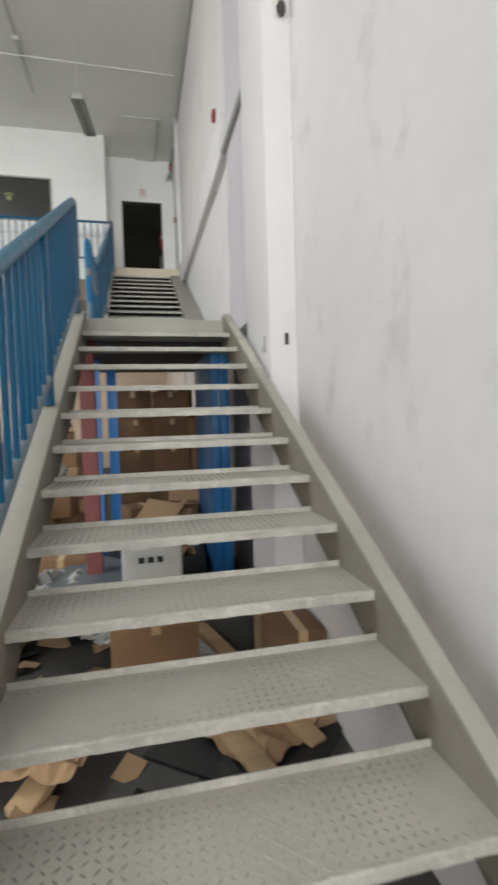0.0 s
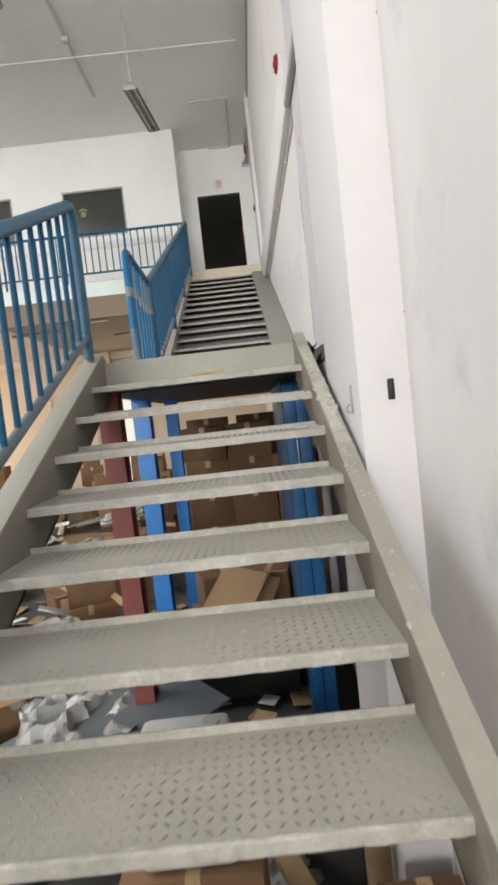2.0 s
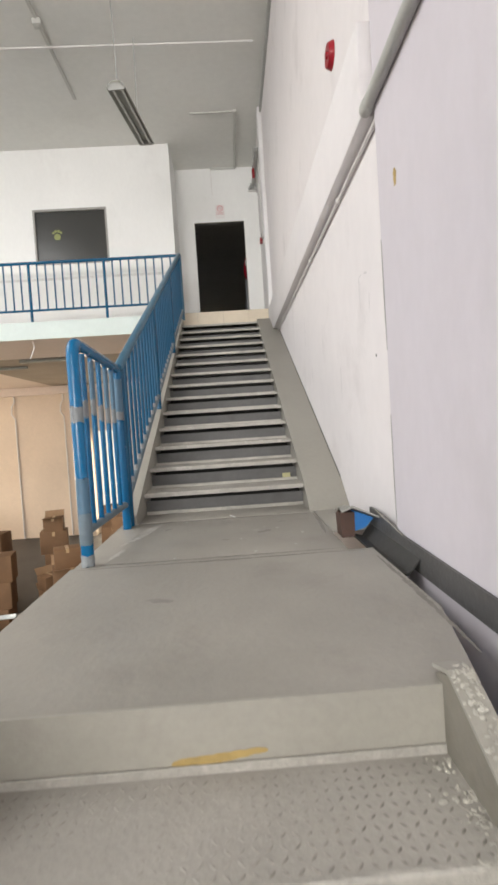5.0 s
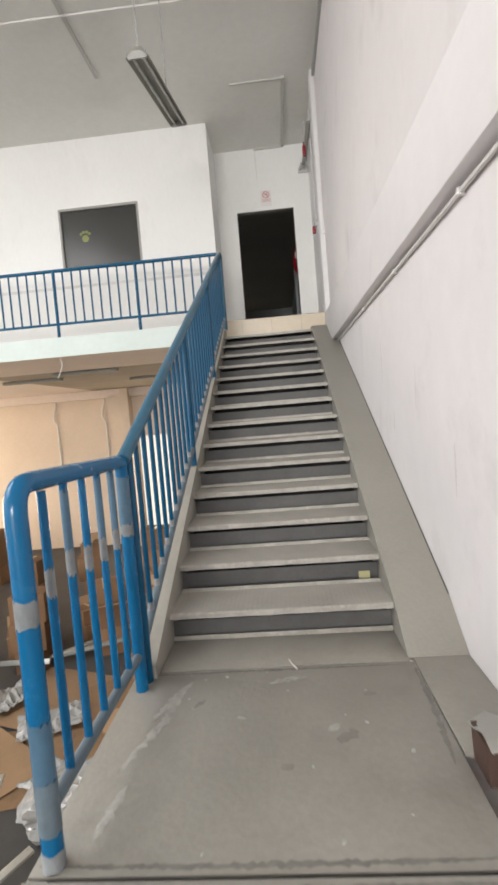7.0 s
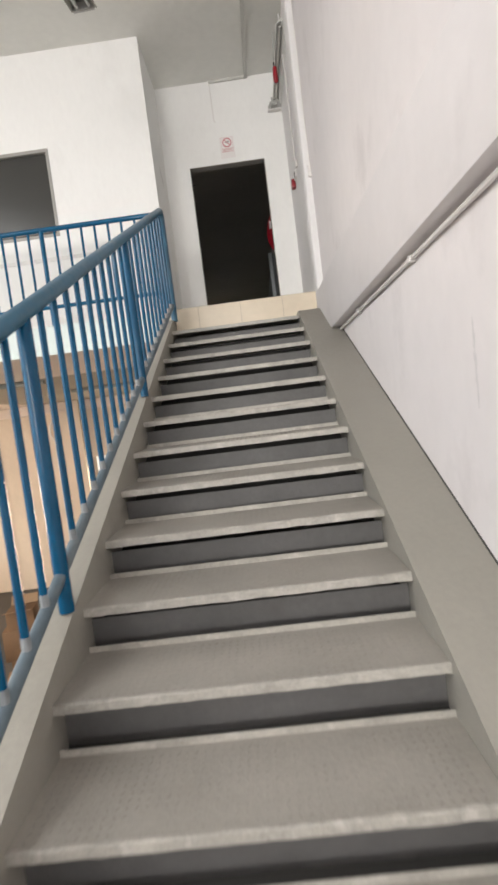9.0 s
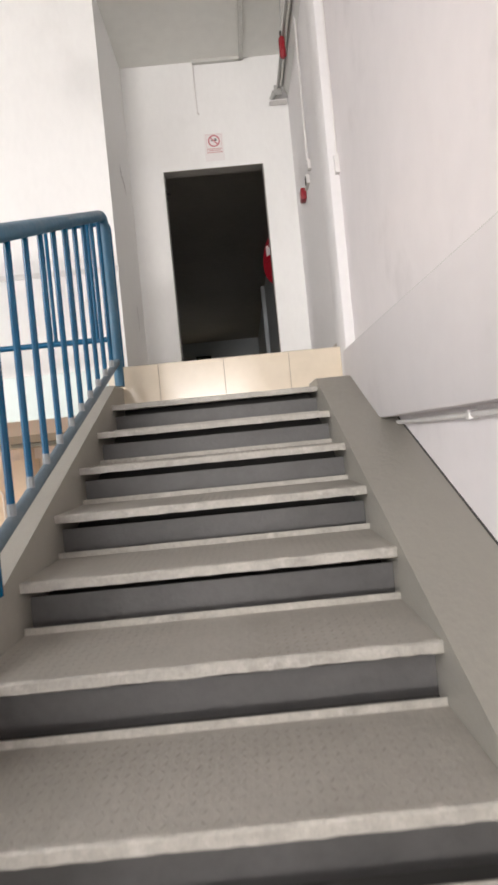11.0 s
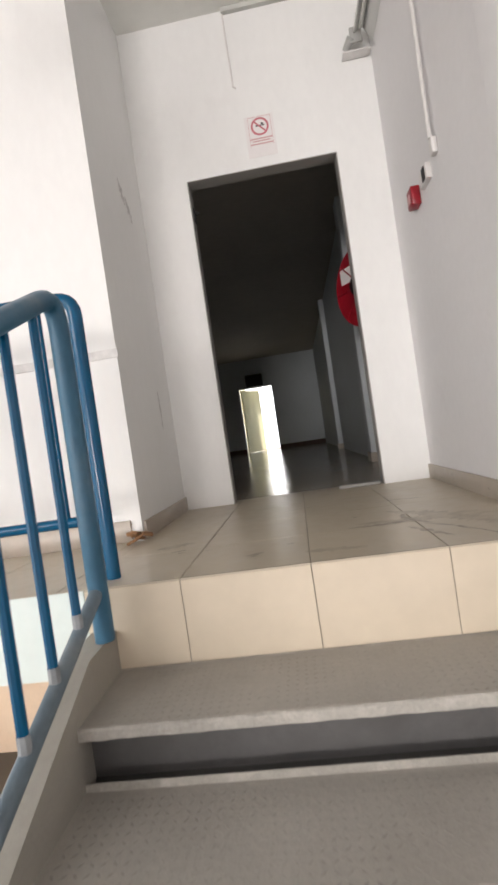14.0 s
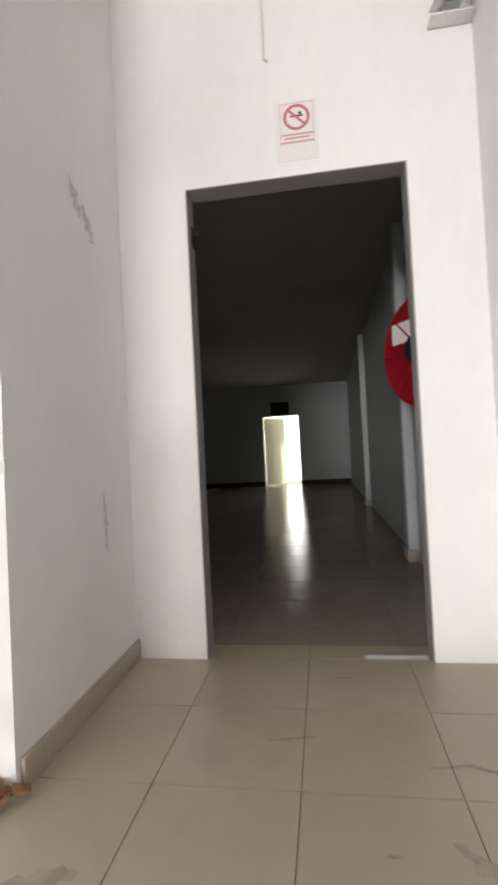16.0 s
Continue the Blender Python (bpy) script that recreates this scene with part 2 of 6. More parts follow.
RISER_TILE = material("cream_glazed_tile", (0.67, 0.585, 0.46), 0.16, vary=0.04, big=3.0, fine=14, bump=0.02, spread=0.03)
GROUT = material("dark_grout", (0.36, 0.31, 0.25), 0.9, vary=0.12)
SKIRT = material("beige_skirting_tile", (0.46, 0.40, 0.335), 0.35, vary=0.07, big=3.0, fine=20, bump=0.05, dirt=(0.24, 0.2, 0.16), dirt_amount=0.25, dirt_scale=4, dirt_sharp=0.15)
CARD = material("brown_cardboard", (0.20, 0.112, 0.056), 0.85, vary=0.12, big=3.0, fine=50, bump=0.1, spread=0.16)
CARD_IN = material("cardboard_flap", (0.33, 0.21, 0.118), 0.85, vary=0.08, big=3.0, fine=50, bump=0.1, spread=0.1)
FLOOR_SHEET = material("brown_floor_sheet", (0.27, 0.165, 0.088), 0.85, vary=0.14, big=2.0, fine=40, bump=0.1, dirt=(0.13, 0.085, 0.05), dirt_amount=0.3, dirt_scale=3.0, dirt_sharp=0.2)
TAPE = material("packing_tape", (0.50, 0.35, 0.19), 0.3, vary=0.04)
WOOD = material("raw_timber", (0.38, 0.26, 0.145), 0.75, vary=0.14, big=2.0, fine=30, bump=0.2, spread=0.15, stretch=(1, 6, 6))
BAG = material("cloudy_plastic_bag", (0.36, 0.355, 0.34), 0.12, vary=0.1, big=5, fine=20, bump=0.3)
WHITE_PLASTIC = material("white_plastic", (0.56, 0.55, 0.52), 0.4, vary=0.06)
GREY_SHEET = material("grey_board", (0.125, 0.14, 0.155), 0.5, vary=0.08)
PAPER = material("paper_sign", (0.82, 0.79, 0.78), 0.7, vary=0.03)
SIGN_RED = material("printed_red", (0.55, 0.17, 0.20), 0.6, vary=0.05)
SIGN_PINK = material("printed_pink", (0.62, 0.38, 0.38), 0.6, vary=0.05)
STICKER = material("yellow_green_sticker", (0.22, 0.24, 0.07), 0.5, vary=0.1)
TERRA = material("broken_clay", (0.30, 0.16, 0.075), 0.9, vary=0.2)
DOOR_CREAM = material("cream_door_paint", (0.72, 0.68, 0.46), 0.5, vary=0.04)
DAY = glow("daylight_sky", (1.0, 0.99, 0.97), 2.6)
DAY_WARM = glow("warm_daylight", (1.0, 0.90, 0.76), 1.25)
DADO = material("dusty_band_paint", (0.70, 0.69, 0.675), 0.85, vary=0.15, big=5.0, fine=25, bump=0.1, dirt=(0.78, 0.77, 0.75), dirt_amount=0.35, dirt_scale=4.0, dirt_sharp=0.3)
PILASTER = material("pale_pink_white_paint", (0.715, 0.685, 0.695), 0.72, vary=0.03, big=0.9, fine=20, bump=0.14, dirt=(0.56, 0.53, 0.54), dirt_amount=0.16, dirt_scale=2.4, dirt_sharp=0.3)
GRASS = material("yard_ground", (0.42, 0.37, 0.29), 0.9, vary=0.2)

# ---- building helpers ----


def finish(name, bm, mat, parent=None, label="", smooth=40):
    me = bpy.data.meshes.new(name)
    bmesh.ops.recalc_face_normals(bm, faces=bm.faces)
    bm.to_mesh(me)
    bm.free()
    for m in (mat if isinstance(mat, (list, tuple)) else [mat]):
        me.materials.append(m)
    if smooth:
        for p in me.polygons:
            p.use_smooth = True
        me.set_sharp_from_angle(angle=radians(smooth))
    return place(name, me, parent, label)


def place(name, me, parent=None, label="", at=None):
    ob = new(name, me)
    if parent:
        ob.parent = parent
        if parent.type == "EMPTY":
            ob.matrix_parent_inverse = Matrix.Translation(-parent.location)
    if at is not None:
        ob.location = at
    if label:
        ob["label"] = label
    return ob


part = finish


def thing(name, at, label, category, group="", kind=""):
    ob = new(name)
    ob.location = at
    ob.empty_display_size = 0.1
    return tagged(ob, label, category, group, kind)


def setting(ob, label, category):
    return tagged(ob, label, category, kind="structure")


def box(bm, x0, x1, y0, y1, z0, z1, m=None, bevel=0.0, index=0):
    c = Matrix.Translation(((x0 + x1) / 2, (y0 + y1) / 2, (z0 + z1) / 2)) @ Matrix.Diagonal((abs(x1 - x0), abs(y1 - y0), abs(z1 - z0), 1))
    made = bmesh.ops.create_cube(bm, size=1.0, matrix=(m @ c) if m else c)["verts"]
    faces = list({f for v in made for f in v.link_faces})
    for f in faces:
        f.material_index = index
    if bevel:
        edges = list({e for v in made for e in v.link_edges})
        out = bmesh.ops.bevel(bm, geom=edges, offset=bevel, segments=2, affect="EDGES", profile=0.5)
        for f in out["faces"]:
            f.material_index = index
    return bm


def tube(bm, points, r, seg=10, closed=True, index=0):
    pts = [Vector(p) for p in points]
    rings, side = [], None
    for i, p in enumerate(pts):
        a = (pts[i] - pts[i - 1]).normalized() if i else None
        b = (pts[i + 1] - pts[i]).normalized() if i < len(pts) - 1 else None
        d = (a + b).normalized() if a and b else (a or b)
        if side is None:
            side = d.cross(Vector((0, 0, 1)))
            if side.length < 0.1:
                side = d.cross(Vector((1, 0, 0)))
        side = (side - d * side.dot(d)).normalized()
        up = d.cross(side)
        wide = 1 / max(0.4, d.dot(b or a))
        rad = r[i] if isinstance(r, (list, tuple)) else r
        rings.append([bm.verts.new(p + (side * math.cos(t) + up * math.sin(t) * (wide if abs(up.z) > 2 else 1)) * rad) for t in (2 * math.pi * k / seg for k in range(seg))])
    for a, b in zip(rings, rings[1:]):
        for k in range(seg):
            bm.faces.new((a[k], a[(k + 1) % seg], b[(k + 1) % seg], b[k])).material_index = index
    if closed:
        bm.faces.new(rings[0][::-1]).material_index = index
        bm.faces.new(rings[-1]).material_index = index
    return bm


def prism(bm, outline, axis, lo, hi, index=0):
    """Extrudes an outline of (a, b) pairs along an axis: x takes (y, z), y takes (x, z), z takes (x, y)."""
    def at(a, b, c):
        return {"x": (c, a, b), "y": (a, c, b), "z": (a, b, c)}[axis]
    low = [bm.verts.new(at(a, b, lo)) for a, b in outline]
    high = [bm.verts.new(at(a, b, hi)) for a, b in outline]
    n = len(outline)
    for k in range(n):
        bm.faces.new((low[k], low[(k + 1) % n], high[(k + 1) % n], high[k])).material_index = index
    bm.faces.new(low[::-1]).material_index = index
    bm.faces.new(high).material_index = index
    return bm


def panel(bm, axis, face, thick, u0, u1, z0, z1, holes=()):
    """A wall in the plane axis = face, reaching back by thick, with openings (u0, u1, z0, z1) cut right through."""
    us = sorted({u0, u1, *[h[0] for h in holes], *[h[1] for h in holes]})
    zs = sorted({z0, z1, *[h[2] for h in holes], *[h[3] for h in holes]})
    us, zs = [u for u in us if u0 <= u <= u1], [z for z in zs if z0 <= z <= z1]

    def solid(i, j):
        if not (0 <= i < len(us) - 1 and 0 <= j < len(zs) - 1):
            return False
        u, z = (us[i] + us[i + 1]) / 2, (zs[j] + zs[j + 1]) / 2
        return not any(h[0] < u < h[1] and h[2] < z < h[3] for h in holes)

    seen = {}

    def v(i, j, k):
        if (i, j, k) not in seen:
            w = face + (thick if k else 0)
            seen[(i, j, k)] = bm.verts.new((w, us[i], zs[j]) if axis == "x" else (us[i], w, zs[j]))
        return seen[(i, j, k)]
    for i in range(len(us) - 1):
        for j in range(len(zs) - 1):
            if not solid(i, j):
                continue
            bm.faces.new((v(i, j, 0), v(i + 1, j, 0), v(i + 1, j + 1, 0), v(i, j + 1, 0)))
            bm.faces.new((v(i, j, 1), v(i, j + 1, 1), v(i + 1, j + 1, 1), v(i + 1, j, 1)))
            for di, dj, a, b in ((-1, 0, (i, j), (i, j + 1)), (1, 0, (i + 1, j), (i + 1, j + 1)), (0, -1, (i, j), (i + 1, j)), (0, 1, (i, j + 1), (i + 1, j + 1))):
                if not solid(i + di, j + dj):
                    bm.faces.new((v(*a, 0), v(*b, 0), v(*b, 1), v(*a, 1)))
    return bm


def wall(name, axis, face, thick, u0, u1, z0, z1, mat, label, holes=()):
    return setting(finish(name, panel(bmesh.new(), axis, face, thick, u0, u1, z0, z1, holes), mat, smooth=0), label, "wall")


# ---- shell ----
ground = finish("floor_ground", box(bmesh.new(), HALL_X - 0.3, 1.1, HALL_Y0 - 0.3, 11.7, GROUND - 0.3, GROUND), CONCRETE, smooth=0)
setting(ground, "dirty grey concrete floor of the hall", "floor")
yard = finish("ground", box(bmesh.new(), -300, 300, -300, 300, GROUND - 0.5, GROUND - 0.32), GRASS, smooth=0)
setting(yard, "dusty pale ground outside the building", "ground")
# gap between the boxes lets in the added roof light; no known opening
bm = bmesh.new()
for x0, x1, y0, y1 in ((HALL_X - 0.3, 1.1, HALL_Y0 - 0.3, -5.1), (HALL_X - 0.3, -9.6, -5.1, 0.9), (-4.2, 1.1, -5.1, 0.9), (HALL_X - 0.3, 1.1, 0.9, DOOR_Y + 0.2)):
    box(bm, x0, x1, y0, y1, CEIL, CEIL + 0.25)
ceil = finish("ceiling", bm, CEILING, smooth=0)
setting(ceil, "dull off-white concrete ceiling of the hall", "ceiling")

bm = bmesh.new()
panel(bm, "x", 0.705, 0.40, HALL_Y0, -3.30, GROUND, CEIL)
setting(finish("wall_right_lower", bm, WHITE_C, smooth=0), "smudged white plaster wall beside the lower flight", "wall")
bm = bmesh.new()
panel(bm, "x", WALL_X - 0.03, 0.35, -3.30, -1.28, GROUND, CEIL)
setting(finish("wall_right_landing", bm, LILAC, smooth=0), "lilac plaster wall beside the landing, darkened as pilaster shade", "wall")
bm = bmesh.new()
panel(bm, "x", WALL_X + 0.005, 0.32, -1.28, EDGE_Y - 0.15, GROUND, CEIL)
setting(finish("wall_right_upper", bm, WHITE_B, smooth=0), "white plaster wall beside the upper flight", "wall")
wall("wall_right_corridor", "x", WALL_X + 0.012, 0.31, EDGE_Y + 0.11, FAR_Y, GROUND, CEIL, WHITE, "white plaster wall by the doorway")
bm = bmesh.new()
box(bm, 0.537, WALL_X, -3.56, -2.98, GROUND, CEIL - 0.001, bevel=0.006)
setting(finish("pilaster_lower", bm, PILASTER), "white plastered pilaster beside the lower flight", "pilaster")
bm = bmesh.new()
box(bm, 0.735, WALL_X + 0.2, EDGE_Y - 0.15, EDGE_Y + 0.11, GROUND, CEIL - 0.001, bevel=0.02)
setting(finish("pilaster_upper", bm, WHITE), "white plastered pilaster at the head of the stair", "pilaster")
bm = bmesh.new()
box(bm, 0.715, WALL_X + 0.1, -1.23, EDGE_Y - 0.15, 1.952, 2.376, bevel=0.014)
beam = setting(finish("wall_beam", bm, BEAM), "white plastered beam projecting from the stair wall", "beam")
part("dusty_top", box(bmesh.new(), 0.726, WALL_X + 0.004, -1.21, EDGE_Y - 0.16, 2.3765, 2.3795), SHADE_PAINT, beam, "grey dust on top of the beam")

# unseen hall walls; window openings are assumed, the store window is added
wall("wall_back", "y", HALL_Y0, -0.25, HALL_X, WALL_X, GROUND, CEIL, WHITE, "unseen white wall with assumed tall windows", [(-7.2, -3.6, 0.95, 4.85), (-3.2, 0.5, 0.95, 4.85)])
wall("wall_left", "x", HALL_X, -0.25, HALL_Y0, 11.5, GROUND, CEIL, WHITE, "unseen white wall with assumed wide windows", [(-11.5, -5.2, 1.4, 4.6), (-4.8, 1.5, 1.4, 4.6), (5.8, 10.2, -1.3, 0.5)])

# ---- mezzanine ----
slab = finish("mezzanine_slab", box(bmesh.new(), HALL_X, SIDE_X - 0.03, EDGE_Y, 11.4, MEZZ - 0.27, MEZZ - 0.012), [SOFFIT], smooth=0)
setting(slab, "painted concrete slab carrying the mezzanine", "slab")
edge = finish("slab_edge", box(bmesh.new(), HALL_X, -0.70, EDGE_Y - 0.006, EDGE_Y - 0.0005, MEZZ - 0.272, MEZZ - 0.002), MINT, smooth=0)
setting(edge, "pale mint painted edge of the mezzanine slab", "trim")
base = finish("mezzanine_base", box(bmesh.new(), SIDE_X - 0.029, WALL_X + 0.01, EDGE_Y + 0.004, FAR_Y + 3.0, MEZZ - 0.27, MEZZ - 0.004), GROUT, smooth=0)
setting(base, "screed under the tiled mezzanine floor", "floor")
base2 = finish("corridor_base", box(bmesh.new(), -5.2, SIDE_X - 0.03, DOOR_Y + 0.18, FAR_Y + 3.0, MEZZ - 0.27, MEZZ - 0.0125), GROUT, smooth=0)
setting(base2, "screed under the tiled corridor floor", "floor")

WINDOWS = [(-3.10, -1.86), (-5.38, -4.14), (-7.66, -6.42)]
office = wall("wall_office", "y", OFFICE_Y, 0.16, HALL_X, SIDE_X, MEZZ - 0.012, CEIL, MEZZ_WHITE, "white office wall with dark window openings", [(a, b, 3.545, 4.475) for a, b in WINDOWS])
wall("wall_recess", "x", SIDE_X, -0.16, OFFICE_Y + 0.16, DOOR_Y + 0.10, MEZZ - 0.012, CEIL, MEZZ_WHITE, "white side wall of the door recess")
DX0, DX1, DTOP = -0.425, 0.516, 4.48
wall("wall_door", "y", DOOR_Y, 0.10, SIDE_X, WALL_X + 0.012, MEZZ - 0.012, CEIL, MEZZ_WHITE, "white wall with an open doorway", [(DX0, DX1, MEZZ - 0.02, DTOP)])
# office behind the windows, its unlit darkness put into the paint
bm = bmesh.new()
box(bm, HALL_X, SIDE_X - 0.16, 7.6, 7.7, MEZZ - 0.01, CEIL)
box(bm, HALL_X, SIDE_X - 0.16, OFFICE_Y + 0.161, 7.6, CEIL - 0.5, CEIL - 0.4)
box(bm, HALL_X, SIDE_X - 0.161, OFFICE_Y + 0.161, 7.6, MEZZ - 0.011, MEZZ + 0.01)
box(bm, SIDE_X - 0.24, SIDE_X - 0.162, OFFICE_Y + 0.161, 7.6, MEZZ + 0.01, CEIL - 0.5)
setting(finish("office_room", bm, DARKROOM, smooth=0), "office behind the windows, painted dark to look unlit", "room")


def window_unit(name, a, b):
    ob = thing(name, ((a + b) / 2, OFFICE_Y, 3.545), "dark window opening with a thin grey metal frame", "window", kind="structure")
    z0, z1, y0, y1 = 3.545, 4.475, OFFICE_Y - 0.008, OFFICE_Y + 0.06
    bm = bmesh.new()
    box(bm, a, a + 0.03, y0, y1, z0, z1)
    box(bm, b - 0.03, b, y0, y1, z0, z1)
    box(bm, a + 0.03, b - 0.03, y0, y1, z1 - 0.035, z1)
    box(bm, a + 0.03, b - 0.03, y0, y1, z0, z0 + 0.03)
    part("window_frame", bm, FRAME, ob)
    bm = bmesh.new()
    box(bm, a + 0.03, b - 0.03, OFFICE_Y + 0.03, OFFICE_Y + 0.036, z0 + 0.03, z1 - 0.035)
    part("pane", bm, GLASS, ob, "opaque dark pane standing in for the unlit room")
    return ob


# opaque dark panes carry the look of the unlit office
GLASS = bpy.data.materials.new("unlit_room_glass")
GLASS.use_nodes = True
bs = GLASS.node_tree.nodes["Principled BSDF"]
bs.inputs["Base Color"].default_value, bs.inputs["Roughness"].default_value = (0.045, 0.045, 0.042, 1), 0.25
for k, (a, b) in enumerate(WINDOWS):
    window_unit("window_%d" % (k + 1), a, b)
# round sticker with four dots above it on the first pane
bm = bmesh.new()
for cx, cz, r in ((-2.72, 4.02, 0.055), (-2.785, 4.09, 0.022), (-2.745, 4.115, 0.024), (-2.695, 4.115, 0.024), (-2.655, 4.09, 0.022)):
    bmesh.ops.create_circle(bm, cap_ends=True, segments=16, radius=r, matrix=pose(cx, OFFICE_Y + 0.026, cz, 90))
tagged(finish("sticker", bm, STICKER, smooth=0), "small yellow-green sticker on the dark window glass", "sticker")

# dado ledge line along the office wall
bm = bmesh.new()
box(bm, -9.0, SIDE_X + 0.008, OFFICE_Y - 0.008, OFFICE_Y, 3.285, 3.325)
setting(finish("trim", bm, DADO, smooth=0), "faint dusty plaster band on the white wall", "trim")

# thin steel door lining
bm = bmesh.new()
for x0, x1 in ((DX0, DX0 + 0.005), (DX1 - 0.005, DX1)):
    box(bm, x0, x1, DOOR_Y - 0.004, DOOR_Y + 0.104, MEZZ, DTOP - 0.005)
box(bm, DX0, DX1, DOOR_Y - 0.004, DOOR_Y + 0.104, DTOP - 0.005, DTOP)
setting(finish("door_frame", bm, FRAME, smooth=0), "grey metal lining of the open doorway", "door frame")
bm = bmesh.new()
box(bm, 0.24, DX1 - 0.019, DOOR_Y + 0.02, DOOR_Y + 0.06, MEZZ, MEZZ + 0.018, bevel=0.004)
tagged(finish("threshold_strip", bm, FRAME), "short broken grey threshold strip in the doorway", "threshold")

# skirtings
bm = bmesh.new()
box(bm, SIDE_X, SIDE_X + 0.014, OFFICE_Y + 0.02, DOOR_Y, MEZZ, MEZZ + 0.085, bevel=0.003)
box(bm, WALL_X - 0.004, WALL_X + 0.011, EDGE_Y + 0.13, DOOR_Y, MEZZ, MEZZ + 0.085, bevel=0.003)
box(bm, -9.0, SIDE_X - 0.05, OFFICE_Y - 0.014, OFFICE_Y, MEZZ, MEZZ + 0.10, bevel=0.003)
setting(finish("baseboard", bm, SKIRT), "beige tiled skirting along the white walls", "skirting")
bm = bmesh.new()
rng = random.Random(4)
for k in range(7):
    a = pose(SIDE_X - 0.02 + rng.uniform(-0.03, 0.05), OFFICE_Y - 0.03 + rng.uniform(-0.05, 0.03), MEZZ + 0.012 + 0.006 * k, rng.uniform(-30, 30), rng.uniform(-30, 30), rng.uniform(0, 180))
    box(bm, -0.024, 0.024, -0.014, 0.014, -0.006, 0.006, m=a, bevel=0.002)
tagged(finish("broken_skirting_rubble", bm, TERRA), "broken orange clay pieces at the wall corner", "rubble")

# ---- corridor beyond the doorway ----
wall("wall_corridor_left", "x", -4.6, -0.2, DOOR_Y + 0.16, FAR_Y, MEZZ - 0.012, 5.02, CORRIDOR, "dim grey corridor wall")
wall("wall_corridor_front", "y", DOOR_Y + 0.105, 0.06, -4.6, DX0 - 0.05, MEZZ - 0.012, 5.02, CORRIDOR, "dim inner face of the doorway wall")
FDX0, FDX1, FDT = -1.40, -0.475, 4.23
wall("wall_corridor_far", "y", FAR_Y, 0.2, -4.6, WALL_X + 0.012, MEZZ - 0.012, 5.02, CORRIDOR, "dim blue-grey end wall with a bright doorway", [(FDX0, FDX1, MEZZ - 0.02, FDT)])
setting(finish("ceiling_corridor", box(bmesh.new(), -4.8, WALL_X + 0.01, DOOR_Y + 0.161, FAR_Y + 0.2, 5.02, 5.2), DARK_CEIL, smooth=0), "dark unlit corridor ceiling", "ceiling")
bm = bmesh.new()
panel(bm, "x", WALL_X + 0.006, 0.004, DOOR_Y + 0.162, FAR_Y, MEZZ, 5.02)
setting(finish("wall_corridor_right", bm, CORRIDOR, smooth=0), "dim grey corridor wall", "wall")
for k, y in enumerate((7.62, 11.3)):
    bm = bmesh.new()
    box(bm, WALL_X - 0.075, WALL_X + 0.004, y, y + 0.22, MEZZ + 0.09, 5.02, bevel=0.008)
    box(bm, WALL_X - 0.085, WALL_X + 0.004, y - 0.008, y + 0.228, MEZZ, MEZZ + 0.09, bevel=0.004, index=1)
    setting(finish("pilaster_corridor_%d" % (k + 1), bm, [CORRIDOR, SKIRT]), "pale pilaster on the corridor wall", "pilaster")
bm = box(bmesh.new(), -4.598, FDX0 - 0.01, FAR_Y - 0.014, FAR_Y - 0.0005, MEZZ, MEZZ + 0.12)
box(bm, FDX1 + 0.01, WALL_X + 0.004, FAR_Y - 0.014, FAR_Y - 0.0005, MEZZ, MEZZ + 0.12)
box(bm, -4.5995, -4.586, DOOR_Y + 0.18, FAR_Y - 0.015, MEZZ, MEZZ + 0.12)
setting(finish("baseboard_corridor", bm, RUST), "dark brown skirting round the dim corridor", "skirting")
catch = thing("door_catch", (DX0 + 0.02, DOOR_Y + 0.08, 4.30), "small black steel catch on the door lining", "catch")
part("plate", box(bmesh.new(), DX0 + 0.0055, DX0 + 0.012, DOOR_Y + 0.05, DOOR_Y + 0.09, 4.25, 4.34, bevel=0.001), BLACK, catch)
part("pin", tube(bmesh.new(), [(DX0 + 0.012, DOOR_Y + 0.07, 4.31), (DX0 + 0.04, DOOR_Y + 0.07, 4.31)], 0.008, 10), BLACK, catch)
# lobby outside the far doorway
bm = bmesh.new()
box(bm, FDX0 - 0.02, FDX0 - 0.18, FAR_Y + 0.2, FAR_Y + 2.2, MEZZ - 0.01, 4.6)
box(bm, FDX0 - 0.1, FDX1 + 0.6, FAR_Y + 0.2, FAR_Y + 2.2, 4.45, 4.6)
setting(finish("wall_lobby", bm, DOOR_CREAM, smooth=0), "sunlit cream wall outside the far doorway", "wall")
leaf = box(bmesh.new(), 0, 0.86, -0.02, 0.02, MEZZ + 0.01, FDT - 0.02, m=pose(FDX0 + 0.03, FAR_Y + 0.22, 0, 0, 0, 59))
setting(finish("door_1", leaf, DOOR_CREAM), "cream door leaf standing open outwards", "door")
bm = bmesh.new()
box(bm, FDX0 - 0.3, FDX1 + 0.9, FAR_Y + 2.21, FAR_Y + 2.22, MEZZ - 0.01, 4.44)
setting(finish("backdrop", bm, DAY, smooth=0), "blinding daylight outside", "backdrop")
bm = bmesh.new()
box(bm, -1.17, -0.70, FAR_Y - 0.10, FAR_Y, 4.25, 4.58, bevel=0.008)
tagged(finish("box_above_door", bm, BLACK), "black rectangular sign box above the far doorway", "sign box")

# ---- store under the mezzanine ----
wall("wall_store_far", "y", 11.4, 0.25, HALL_X, WALL_X + 0.01, GROUND, MEZZ - 0.27, CREAM, "cream store wall with a bright gateway", [(-4.15, -3.25, GROUND - 0.01, 0.75)])
